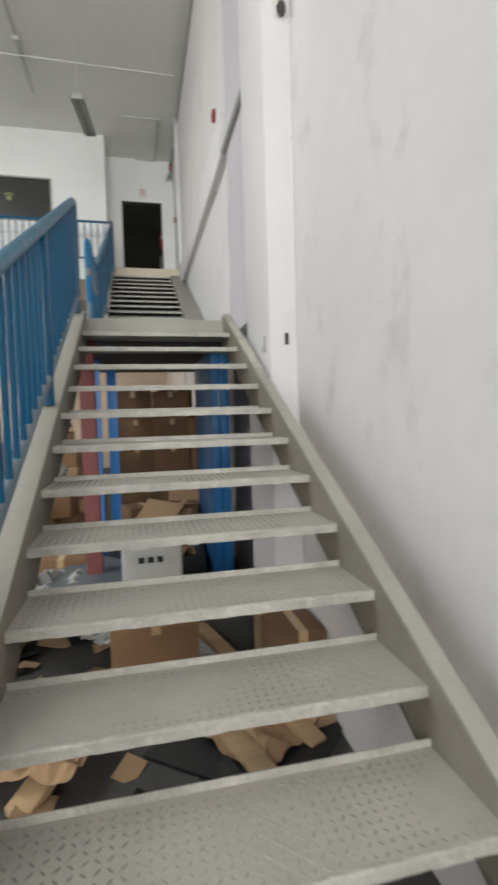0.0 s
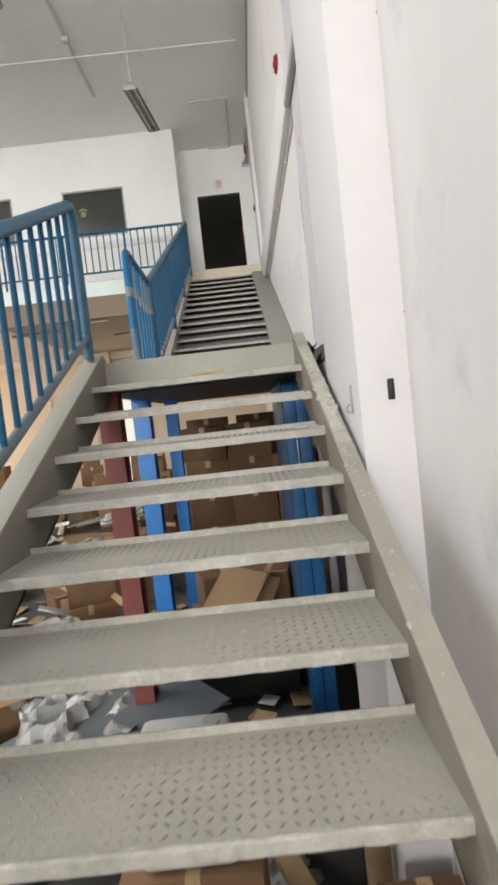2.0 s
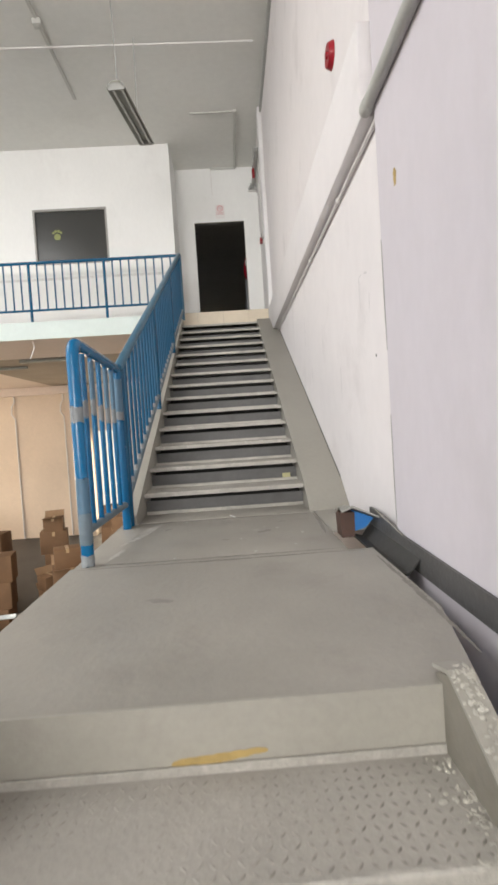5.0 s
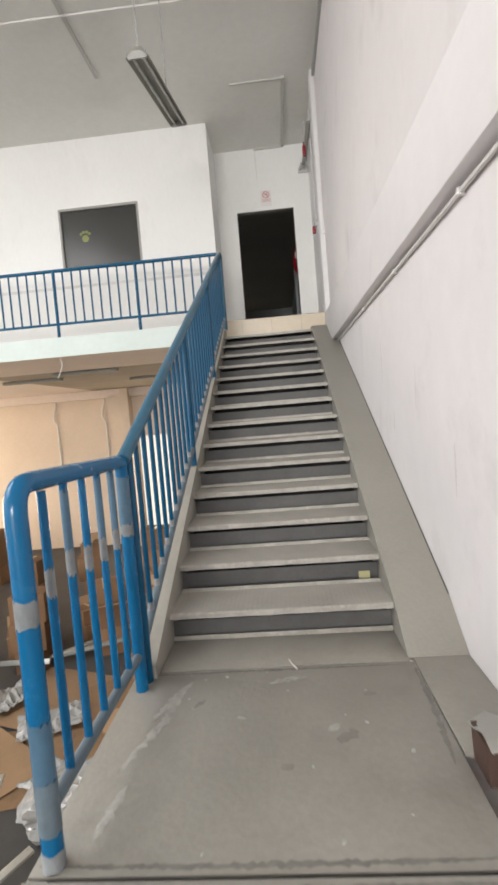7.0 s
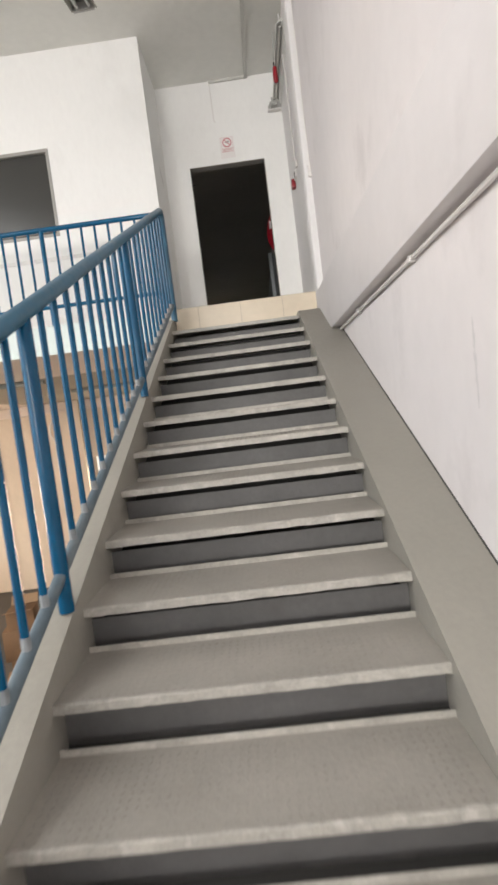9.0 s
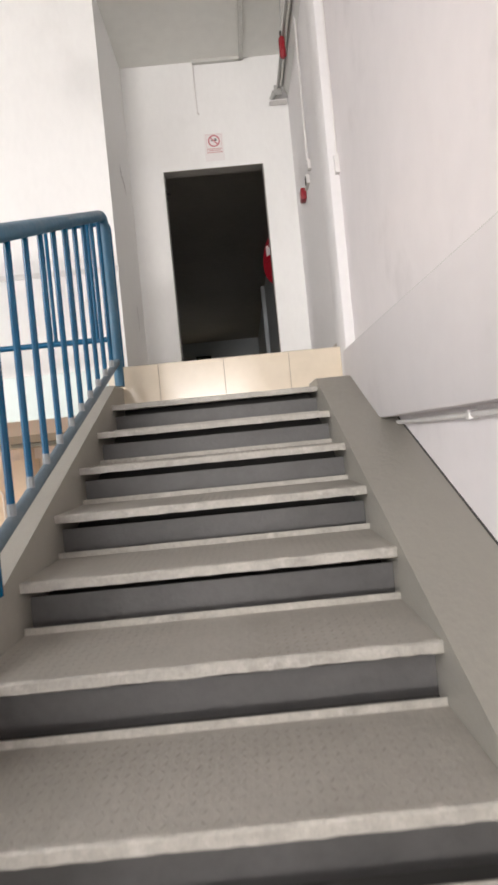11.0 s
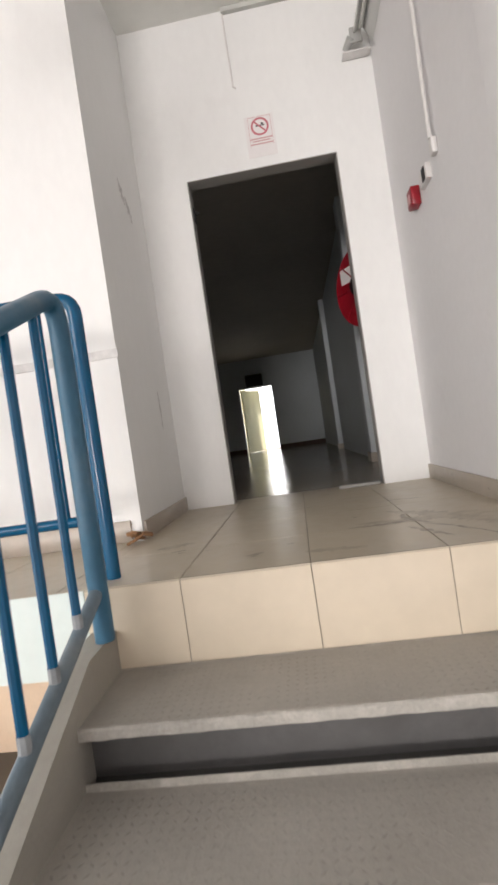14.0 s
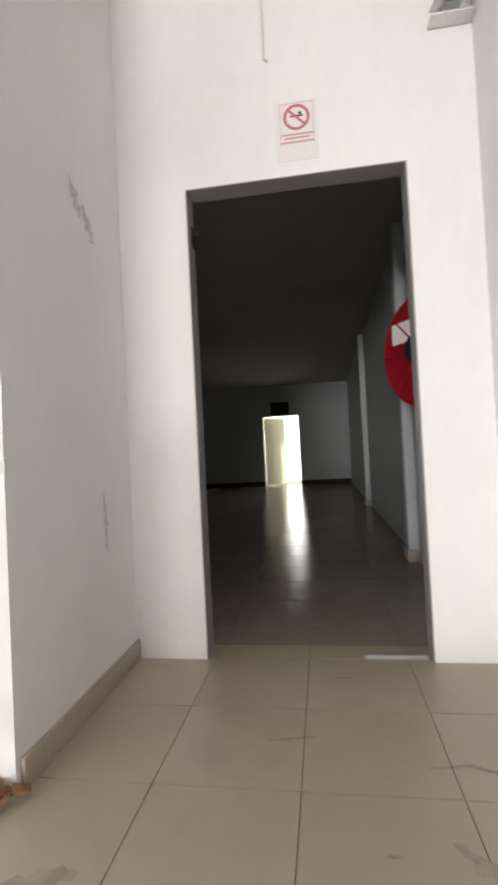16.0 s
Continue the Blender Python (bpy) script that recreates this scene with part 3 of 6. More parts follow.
setting(finish("backdrop_gate", box(bmesh.new(), -9.0, -1.0, 14.0, 14.02, GROUND - 0.3, 1.9), DAY_WARM, smooth=0), "bright daylight beyond the gateway", "backdrop")
bm = bmesh.new()
box(bm, -4.42, -4.20, 11.05, 11.395, GROUND, MEZZ - 0.272, bevel=0.008)
prism(bm, [(-4.421, MEZZ - 1.20), (-4.421, MEZZ - 0.501), (-4.86, MEZZ - 0.501), (-4.86, MEZZ - 0.74), (-4.70, MEZZ - 0.92)], "y", 11.06, 11.38)
setting(finish("store_column", bm, CREAM, smooth=0), "cream concrete column with a haunch under the slab", "column")
bm = box(bmesh.new(), HALL_X, WALL_X, 11.20, 11.395, MEZZ - 0.50, MEZZ - 0.273)
setting(finish("store_beam", bm, SOFFIT, smooth=0), "shallow painted concrete beam under the slab", "beam")

# ---- stairs ----


def lozenges(bm, x0, x1, y0, y1, seed, step=0.0245, long=0.0108, wide=0.0034, high=0.0017):
    """Raised bars of the chequer plate, laid in alternating diagonals and worn flat in patches."""
    ny, nx = int((y1 - y0) / step), int((x1 - x0) / step)
    for j in range(ny):
        for i in range(nx):
            cx, cy = x0 + (i + 0.5) * step, y0 + (j + 0.5) * step
            left = 0.75 + 1.5 * noise.noise(Vector((cx * 2.6 + seed * 7.3, cy * 4.0, seed))) - 0.9 * abs(cx - (x0 + x1) / 2)
            if left < 0.12:
                continue
            s = 1 if (i + j) % 2 else -1
            size = 0.75 + 0.25 * min(1.0, left)
            a, b = Vector((0.7071, 0.7071 * s, 0)) * long * size, Vector((-0.7071 * s, 0.7071, 0)) * wide * size
            c, up = Vector((cx, cy, 0.0005)), Vector((0, 0, high * min(1.0, left)))
            e = [bm.verts.new(p) for p in (c - a, c + b, c + a, c - b)]
            r = [bm.verts.new(p) for p in (c - a * 0.55 + up, c + a * 0.55 + up)]
            for f in ((e[0], e[3], r[0]), (e[0], r[0], e[1]), (e[3], e[2], r[1], r[0]), (e[1], r[0], r[1], e[2])):
                bm.faces.new(f).material_index = 1


def tread_meshes(x0, x1, depth, high, bars, seed):
    """Folded chequer-plate step: its plate with raised bars, and its scuffed front flange and back lip."""
    bm = bmesh.new()
    box(bm, x0, x1, 0.004, depth, -0.006, 0.0)
    lozenges(bm, x0 + 0.02, x1 - 0.02, 0.012, depth - 0.012, seed, high=high)
    plate = bpy.data.meshes.new("tread")
    bm.to_mesh(plate)
    bm.free()
    plate.materials.append(TREAD)
    plate.materials.append(bars)
    bm = bmesh.new()
    prism(bm, [(0.012, 0.0012), (0.004, 0.0012), (0.0, -0.003), (0.0, -0.028), (0.006, -0.028), (0.006, -0.0065), (0.012, -0.0065)], "x", x0, x1)
    bmesh.ops.subdivide_edges(bm, edges=[e for e in bm.edges if abs(e.verts[0].co.x - e.verts[1].co.x) > 0.5], cuts=40)
    r = random.Random(7 + seed)
    for v in bm.verts:
        v.co.y += r.uniform(-0.0012, 0.0012)
        v.co.z += r.uniform(-0.0012, 0.0012)
    nose = bpy.data.meshes.new("nosing")
    bmesh.ops.recalc_face_normals(bm, faces=bm.faces)
    bm.to_mesh(nose)
    bm.free()
    nose.materials.append(NOSE)
    bm = bmesh.new()
    box(bm, x0, x1, depth, depth + 0.005, -0.006, 0.020, bevel=0.0015)
    lip = bpy.data.meshes.new("back_lip")
    bm.to_mesh(lip)
    bm.free()
    lip.materials.append(NOSE)
    return plate, nose, lip


XL0, XL1, XU0, XU1 = -0.585, 0.463, -0.612, 0.522
lower = thing("lower_staircase", (0, LAND_Y - GO_L * N_L, GROUND), "grey steel stair flight with open risers and chequer-plate treads", "staircase")
steps = [tread_meshes(XL0, XL1, 0.271, 0.0022, BARS, k) for k in range(4)]
for k in range(1, N_L + 1):
    plate, nose, lip = steps[k % 4]
    at = (0, LAND_Y - GO_L * k, -RISE_L * k)
    t = place("tread", plate, lower, at=at)
    place("nosing", nose, t, "pale scuffed front edge")
    place("back_lip", lip, t, "pale scuffed back lip")


def low_z(y):
    return RISE_L / GO_L * (y - LAND_Y)


def up_z(y):
    return RISE_U + RISE_U / GO_U * y


# lower stringers: channel with an outer face, top flange and bottom flange
y0, y1 = LAND_Y - GO_L * (N_L + 1), LAND_Y
for a, b in ((XL0 - 0.085, XL0), (XL1, XL1 + 0.056)):
    bm = bmesh.new()
    web = (a, a + 0.01) if a > 0 else (b - 0.01, b)
    prism(bm, [(y0, low_z(y0) - 0.2), (y0, low_z(y0) + 0.05), (y1 - 0.03, low_z(y1 - 0.03) + 0.05), (y1 + 0.03, 0.012), (y1 + 0.03, -0.2)], "x", *web)
    part("web", bm, WEB, lower, "grimy brownish stringer web")
    bm = bmesh.new()
    prism(bm, [(y0, low_z(y0) + 0.051), (y0, low_z(y0) + 0.061), (y1 - 0.03, low_z(y1 - 0.03) + 0.061), (y1 + 0.05, 0.022), (y1 + 0.05, 0.013), (y1 - 0.03, low_z(y1 - 0.03) + 0.051)], "x", a, b)
    prism(bm, [(y0, low_z(y0) - 0.21), (y0, low_z(y0) - 0.2), (y1, low_z(y1) - 0.2), (y1, low_z(y1) - 0.21)], "x", a, b)
    part("stringer", bm, STRINGER, lower, "pale grey painted channel stringer")
# flaking cement and paint lumps on the right-hand stringer
bm = bmesh.new()
rng = random.Random(11)
for k in range(800):
    y = LAND_Y + 0.02 - (abs(rng.gauss(0.1, 0.62)) if k < 520 else rng.gauss(0.72, 0.12))
    x = XL1 + 0.052 - abs(rng.gauss(0.02, 0.05))
    size = rng.uniform(0.002, 0.007) * (2.0 if k > 519 else 1.1)
    step = math.ceil((LAND_Y - y) / GO_L)
    on = XL1 < x < XL1 + 0.056
    if x > XL1 + 0.056 or y > LAND_Y - 0.02 or (not on and LAND_Y - GO_L * (step - 1) - y < 0.02):
        continue
    z = low_z(y) + 0.0625 if on else -RISE_L * step + 0.001
    tilt = pose(x, y, z, 27 if on else 0) @ pose(0, 0, size * 0.15, rng.uniform(-28, 28), rng.uniform(-28, 28), rng.uniform(0, 180))
    n = rng.randrange(4, 7)
    rim = [(math.cos(6.283 * (q + rng.uniform(-0.2, 0.2)) / n) * size * rng.uniform(0.6, 1.5), math.sin(6.283 * (q + rng.uniform(-0.2, 0.2)) / n) * size * rng.uniform(0.5, 1.0)) for q in range(n)]
    low = [bm.verts.new(tilt @ Vector((a, b, -0.0016))) for a, b in rim]
    top = [bm.verts.new(tilt @ Vector((a * 0.85, b * 0.85, size * 0.16))) for a, b in rim]
    bm.faces.new(top)
    for q in range(n):
        bm.faces.new((low[q], low[(q + 1) % n], top[(q + 1) % n], top[q]))
tagged(finish("paint_flakes", bm, PEEL), "loose flakes of pale paint and cement on the stringer", "debris", kind="stuff")
bm = bmesh.new()
prism(bm, [(LAND_Y - 1.05, low_z(LAND_Y - 1.05) + 0.0615), (LAND_Y - 1.05, low_z(LAND_Y - 1.05) + 0.0635), (LAND_Y - 0.22, low_z(LAND_Y - 0.22) + 0.0645), (LAND_Y - 0.22, low_z(LAND_Y - 0.22) + 0.0615)], "x", XL1 + 0.004, XL1 + 0.052)
part("crust", bm, PEEL, lower, "rough patch of peeling paint")

# landing
landing = thing("landing", (0, -1.2, 0), "grey painted steel stair landing in worn plates", "landing")
bm = bmesh.new()
prism(bm, [(-0.72, LAND_Y), (0.548, LAND_Y), (0.645, LAND_Y + 0.42), (0.645, -1.272), (-0.72, -1.272)], "z", -0.006, 0.0)
part("floor_plate", bm, PLATE, landing)
bm = bmesh.new()
box(bm, -0.715, 0.54, -1.254, -0.268, -0.014, -0.004, bevel=0.0015)
part("floor_plate", bm, PLATE, landing)
bm = bmesh.new()
box(bm, -0.61, 0.524, -0.262, 0.05, -0.014, -0.002, bevel=0.0015)
part("floor_plate", bm, PLATE, landing)
part("floor_plate", box(bmesh.new(), -0.716, -0.613, -0.262, -0.098, -0.014, -0.002, bevel=0.0015), PLATE, landing)
bm = bmesh.new()
box(bm, 0.545, WALL_X + 0.004, -0.86, -0.20, -0.014, 0.0, bevel=0.0015)
part("side_plate", bm, PLATE, landing)
bm = bmesh.new()
box(bm, XL0, XL1, LAND_Y - 0.004, LAND_Y + 0.004, -RISE_L + 0.006, 0.001)
part("front_plate", bm, STRINGER, landing, "pale grey front plate with an ochre stain")
bm = bmesh.new()
for k in range(5):
    bmesh.ops.create_circle(bm, cap_ends=True, segments=12, radius=0.028 - 0.003 * k, matrix=pose(-0.09 + 0.035 * k, LAND_Y - 0.0048 - 0.0002 * k, -0.125 + 0.004 * k, 90) @ Matrix.Diagonal((1.6, 0.45, 1, 1)))
OCHRE = material("ochre_stain", (0.42, 0.30, 0.11), 0.7, vary=0.2)
part("stain", bm, OCHRE, landing, "ochre stain")
# cross beams under the seams are coloured dark to give the gaps shade
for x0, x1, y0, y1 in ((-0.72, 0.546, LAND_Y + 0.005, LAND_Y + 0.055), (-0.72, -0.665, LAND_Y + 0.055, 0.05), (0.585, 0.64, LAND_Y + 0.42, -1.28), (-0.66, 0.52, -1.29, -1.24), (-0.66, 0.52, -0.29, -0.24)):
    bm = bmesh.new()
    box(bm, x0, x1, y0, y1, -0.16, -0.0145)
    part("frame_beam", bm, STEEL_AND_SHADE if x1 == 0.52 else STEEL, landing, "steel beam under the plates")
# flap of sheet metal bent up at the wall side, with a blue offcut under it
bm = bmesh.new()
prism(bm, [(0.566, 0.124), (0.62, 0.136), (0.784, 0.070), (0.788, 0.077), (0.62, 0.146), (0.562, 0.131)], "y", -1.03, -0.84)
bmesh.ops.subdivide_edges(bm, edges=[e for e in bm.edges if abs(e.verts[0].co.y - e.verts[1].co.y) > 0.1], cuts=4)
for v in bm.verts:
    v.co.z += 0.010 * math.sin(v.co.x * 43 + v.co.y * 30) - 0.25 * max(0, v.co.y + 0.95)
    v.co.y -= 0.12 * (v.co.x - 0.57) * (v.co.y < -0.95)
part("bent_flap", bm, STEEL, landing, "bent grey steel flap with torn edge")
part("inner_bracket", prism(bmesh.new(), [(0.572, -0.016), (0.638, -0.016), (0.640, 0.112), (0.566, 0.112)], "y", -0.985, -0.862), RUST, landing, "rusty brown upright plate")
tagged(finish("blue_offcut", prism(bmesh.new(), [(0.636, 0.008), (0.70, 0.026), (0.742, 0.072), (0.70, 0.092), (0.636, 0.116)], "y", -0.965, -0.87), BLUE_COL), "bright blue plastic offcut under the bent steel flap", "offcut")
part("gutter", prism(bmesh.new(), [(0.646, -0.02), (0.70, -0.035), (0.757, 0.035), (0.757, 0.025), (0.70, -0.045), (0.646, -0.03)], "y", LAND_Y + 0.85, -0.87), STEEL_AND_SHADE, landing, "dark steel strip along the wall")
part("wall_plate", prism(bmesh.new(), [(-0.88, -0.04), (-0.88, 0.115), (-0.98, 0.12), (-1.38, 0.072), (-2.41, 0.055), (-2.41, -0.04)], "x", 0.7475, 0.7575), RISER, landing, "dark grey upright plate along the wall")
part("torn_edge", tube(bmesh.new(), [(0.747, -0.99, 0.121), (0.746, -1.10, 0.105), (0.748, -1.25, 0.088), (0.747, -1.38, 0.075)], 0.0035, 6), PLATE, landing, "torn pale sheet edge along the wall")
# unseen sheet, added so the openings below the landing read as shade
part("underside_sheet", box(bmesh.new(), -0.66, 0.52, LAND_Y + 0.06, 0.04, -0.167, -0.161), STEEL_AND_SHADE, landing, "added dark sheet standing in for underside shade")
SEAM = material("dark_seam_grime", (0.205, 0.193, 0.172), 0.65, vary=0.2, big=8, fine=40, bump=0.1)
# crumbs on the landing
bm = bmesh.new()
rng = random.Random(21)
for k in range(16):
    s = rng.uniform(0.003, 0.008)
    bmesh.ops.create_icosphere(bm, subdivisions=1, radius=1, matrix=pose(rng.uniform(-0.5, 0.5), rng.uniform(-1.2, -0.3), -0.003, 0, 0, rng.uniform(0, 180)) @ Matrix.Diagonal((s * 1.5, s, s * 0.4, 1)))
tagged(finish("crumbs", bm, GREY), "pale crumbs scattered over the landing", "debris", kind="stuff")
bm = bmesh.new()
tube(bm, [(0.02, -0.30, 0.004), (-0.005, -0.25, 0.006), (-0.012, -0.22, 0.004)], 0.004, 6)
tagged(finish("twig", bm, PVC), "small white stick lying on the landing", "debris")

upper = thing("upper_staircase", (0, 0, 0), "grey steel stair flight with dark closed risers", "staircase")
steps = [tread_meshes(XU0, XU1, 0.306, 0.0009, FAINT_BARS, 4 + k) for k in range(4)]
bm = bmesh.new()
box(bm, XU0, XU1, 0.0, 0.006, 0.0, RISE_U - 0.040)
riser = bpy.data.meshes.new("riser")
bm.to_mesh(riser)
bm.free()
riser.materials.append(RISER)
for k in range(1, N_U + 1):
    plate, nose, lip = steps[k % 4]
    at = (0, GO_U * (k - 1), RISE_U * k)
    t = place("tread", plate, upper, at=at)
    place("nosing", nose, t, "pale scuffed front edge")
    if k < N_U:
        place("back_lip", lip, t, "pale scuffed back lip")
    place("riser", riser, upper, "dark grey riser plate", at=(0, at[1] + 0.062, at[2] - RISE_U - 0.02))
part("back_lip", box(bmesh.new(), XU0, XU1, 0.038, 0.044, -0.004, 0.022, bevel=0.0015), NOSE, upper, "pale scuffed lip at the foot of the first riser")
part("edge_strip", box(bmesh.new(), XU0, XU1, 4.2715, 4.2775, 2.150, 2.1712), NOSE, upper, "narrow filler strip at the tiles")
foot_y, yt = -0.32, GO_U * (N_U - 1) + 0.03
bm = bmesh.new()
prism(bm, [(-0.24, 0.002), (0.0, up_z(0.0) + 0.03), (yt, up_z(yt) + 0.03), (EDGE_Y - 0.004, up_z(yt) + 0.03), (EDGE_Y - 0.004, up_z(yt) - 0.18), (yt, up_z(yt) - 0.22), (0.1, up_z(0.1) - 0.22), (-0.02, -0.012), (-0.24, -0.012)], "x", XU1 + 0.001, WALL_X + 0.004)
bmesh.ops.bevel(bm, geom=[e for e in bm.edges if abs(e.verts[0].co.x - e.verts[1].co.x) > 0.1 and e.verts[0].co.z > 0.1], offset=0.008, segments=2, affect="EDGES")
part("side_plate", bm, SIDEPLATE, upper, "wide grey sloping plate along the wall")
bm = bmesh.new()
prism(bm, [(foot_y, 0.0), (foot_y, up_z(foot_y) + 0.056), (yt + 0.08, up_z(yt + 0.08) + 0.055), (EDGE_Y - 0.01, up_z(yt + 0.08) + 0.06), (EDGE_Y - 0.01, up_z(yt) - 0.2), (yt, up_z(yt) - 0.2), (0.1, up_z(0.1) - 0.22), (0.0, -0.012), (foot_y + 0.02, -0.002)], "x", XU0 - 0.012, XU0)
part("stringer", bm, STRINGER, upper, "pale grey painted channel stringer")
bm = bmesh.new()
prism(bm, [(foot_y, 0.001), (foot_y, up_z(foot_y) + 0.057), (yt + 0.08, up_z(yt + 0.08) + 0.056), (EDGE_Y - 0.01, up_z(yt + 0.08) + 0.061), (EDGE_Y - 0.01, up_z(yt + 0.08) + 0.071), (yt + 0.08, up_z(yt + 0.08) + 0.067), (foot_y - 0.01, up_z(foot_y) + 0.066), (foot_y - 0.01, 0.001)], "x", XU0 - 0.076, XU0 + 0.002)
part("top_flange", bm, STRINGER, upper, "pale grey top flange")
bm = bmesh.new()
prism(bm, [(0.1, up_z(0.1) - 0.23), (yt, up_z(yt) - 0.215), (yt, up_z(yt) - 0.206), (0.1, up_z(0.1) - 0.221)], "x", XU0 - 0.092, XU0)
part("bottom_flange", bm, STRINGER, upper)
# unseen soffit, added dark so the slots above the risers stay black
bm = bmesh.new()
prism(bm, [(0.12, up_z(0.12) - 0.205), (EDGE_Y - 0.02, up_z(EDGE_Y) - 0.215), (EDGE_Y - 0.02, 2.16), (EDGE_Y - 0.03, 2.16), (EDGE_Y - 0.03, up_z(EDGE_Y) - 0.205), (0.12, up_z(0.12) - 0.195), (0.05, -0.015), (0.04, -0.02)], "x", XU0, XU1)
part("soffit_sheet", bm, STEEL_AND_SHADE, upper, "added dark sheet keeping the riser gaps black")

part("wall_joint", tube(bmesh.new(), [(WALL_X + 0.004, 0.0, up_z(0) + 0.031), (WALL_X + 0.004, yt, up_z(yt) + 0.031)], 0.0045, 6), STEEL_AND_SHADE, upper, "dark line along the joint at the wall")

# ---- railings ----
RX = -0.655


def bar(name, points, r, mat, parent, label="", seg=12):
    return part(name, tube(bmesh.new(), points, r, seg), mat, parent, label)


def scrape(name, points, r, mat, parent, label=""):
    """A worn band round an upright tube, with ragged ends."""
    low, high = points[0][2], points[-1][2]
    rag = min(0.018, (high - low) * 0.3)
    bm = tube(bmesh.new(), points, r, 20)
    for v in bm.verts:
        a = math.atan2(v.co.y - points[0][1], v.co.x - points[0][0])
        n = noise.noise(Vector((3.1 * math.cos(a), 3.1 * math.sin(a), 40 * (low + points[0][1])))) + 0.6 * noise.noise(Vector((9 * math.cos(a), 9 * math.sin(a), high * 30)))
        v.co.z += rag * n * (-1 if v.co.z < (low + high) / 2 else 1)
    return part(name, bm, mat, parent, label)


def bend(a, b, c, r=0.06, n=5):
    """Points of a rounded corner at b."""
    a, b, c = Vector(a), Vector(b), Vector(c)
    p, q = b + (a - b).normalized() * r, b + (c - b).normalized() * r
    return [p.lerp(b, t).lerp(b.lerp(q, t), t) for t in (k / n for k in range(n + 1))]


def infill(parent, ya, yb, foot, n, height, x=RX, low=0.14, r=0.0125):
    """Balusters between two posts, from the bottom bar up to the top rail."""
    for k in range(1, n + 1):
        y = ya + (yb - ya) * k / (n + 1)
        bar("baluster", [(x, y, foot(y) + low), (x, y, foot(y) + height - 0.02)], r, BLUE_DEEP, parent, seg=8)


H = 0.845
f1 = lambda y: low_z(y) + 0.061
lower_rail = thing("stair_railing", (RX, -3.9, low_z(-3.9)), "blue painted steel tube railing of the lower flight", "railing", group="stair railings")
posts = (-6.25, -4.98, -3.88, -2.53)
XR = -0.63
bar("top_rail", [(XR, -6.9, f1(-6.9) + H - 0.03)] + bend((XR, -6.9, f1(-6.9) + H - 0.03), (XR, -2.53, f1(-2.53) + H - 0.03), (XR, -2.53, 0.1), 0.07) + [(XR, -2.53, 0.02)], 0.028, HANDGRIP, lower_rail, "worn greyish-blue handrail")
for y in posts[:-1]:
    bar("post", [(XR, y, f1(y)), (XR, y, f1(y) + H - 0.03)], 0.026, BLUE_DEEP, lower_rail)
bar("bottom_rail", [(XR, -6.9, f1(-6.9) + 0.13), (XR, -2.53, f1(-2.53) + 0.13)], 0.021, LOWBAR, lower_rail, "dusty blue bottom bar")
for a, b, n in zip((-6.9,) + posts[:-1], posts, (5, 9, 9, 11)):
    infill(lower_rail, a, b, f1, n, H - 0.03, XR, 0.13)

landing_rail = thing("landing_railing", (RX, -1.23, 0), "blue painted steel railing beside the landing with scraped bands", "railing", group="stair railings")
AY, BY = -1.225, -0.40
bar("top_rail", [(RX, AY, 0.0)] + bend((RX, AY, 0), (RX, AY, 1.02), (RX, BY, 1.0), 0.075) + [(RX, BY, 0.995)], 0.029, BLUE, landing_rail, "blue tube bent down into a post")
bar("post", [(RX, BY, -0.004), (RX, BY, 0.99)], 0.027, BLUE, landing_rail)
bar("bottom_rail", [(RX, AY, 0.155), (RX, BY, 0.15)], 0.020, LOWBAR, landing_rail, "dusty blue bottom bar")
for k in range(1, 6):
    y, mid = AY + (BY - AY) * k / 6, (0.72, 0.737, 0.71, 0.70, 0.70)[k - 1]
    bar("baluster", [(RX, y, 0.155), (RX, y, 0.985)], 0.0135, BLUE, landing_rail)
    scrape("scraped_band", [(RX, y, mid - 0.04), (RX, y, mid + 0.04)], 0.0140, SCRAPED, landing_rail, "band of scraped bare paint")
    if k in (2, 4, 5):
        scrape("rubbed_length", [(RX, y, mid + 0.04), (RX, y, 0.965)], 0.0138, WORN_BLUE, landing_rail, "greyish rubbed length above the band")
scrape("scraped_band", [(RX, AY, 0.655), (RX, AY, 0.725)], 0.0298, SCRAPED, landing_rail, "band of scraped bare paint")
scrape("scraped_band", [(RX, BY, 0.68), (RX, BY, 0.73)], 0.0279, SCRAPED, landing_rail, "band of scraped bare paint")
scrape("rubbed_length", [(RX, BY, 0.73), (RX, BY, 0.93)], 0.0277, WORN_BLUE, landing_rail, "greyish rubbed length above the band")
scrape("rubbed_length", [(RX, AY, 0.24), (RX, AY, 0.40)], 0.0295, WORN_BLUE, landing_rail, "greyish rubbed length above the foot")
scrape("scraped_band", [(RX, AY, 0.10), (RX, AY, 0.24)], 0.0302, LOWBAR, landing_rail, "scraped greyish foot")
scrape("worn_foot", [(RX, AY, 0.0), (RX, AY, 0.05)], 0.0300, DUSTY_WELD, landing_rail, "worn pale foot of the post")

f2 = lambda y: up_z(y) + 0.067
upper_rail = thing("stair_railing", (RX, 1.8, up_z(1.8)), "blue painted steel tube railing of the upper flight", "railing", group="stair railings")
TY = 4.19
slope = lambda y: 1.0 + (3.265 - 1.0) / (4.06 - BY) * (y - BY)
ux = lambda y: RX + 0.01 + 0.035 * (y - BY) / (TY - BY)
bar("top_rail", [(ux(BY), BY, slope(BY))] + bend((ux(BY), BY, slope(BY)), (ux(TY), TY, slope(TY) - 0.01), (ux(TY), TY, 2.3), 0.11) + [(ux(TY), TY, 2.30)], 0.029, HANDGRIP, upper_rail, "worn greyish-blue handrail")
ups = (BY + 0.06, 1.145, 2.62, TY)
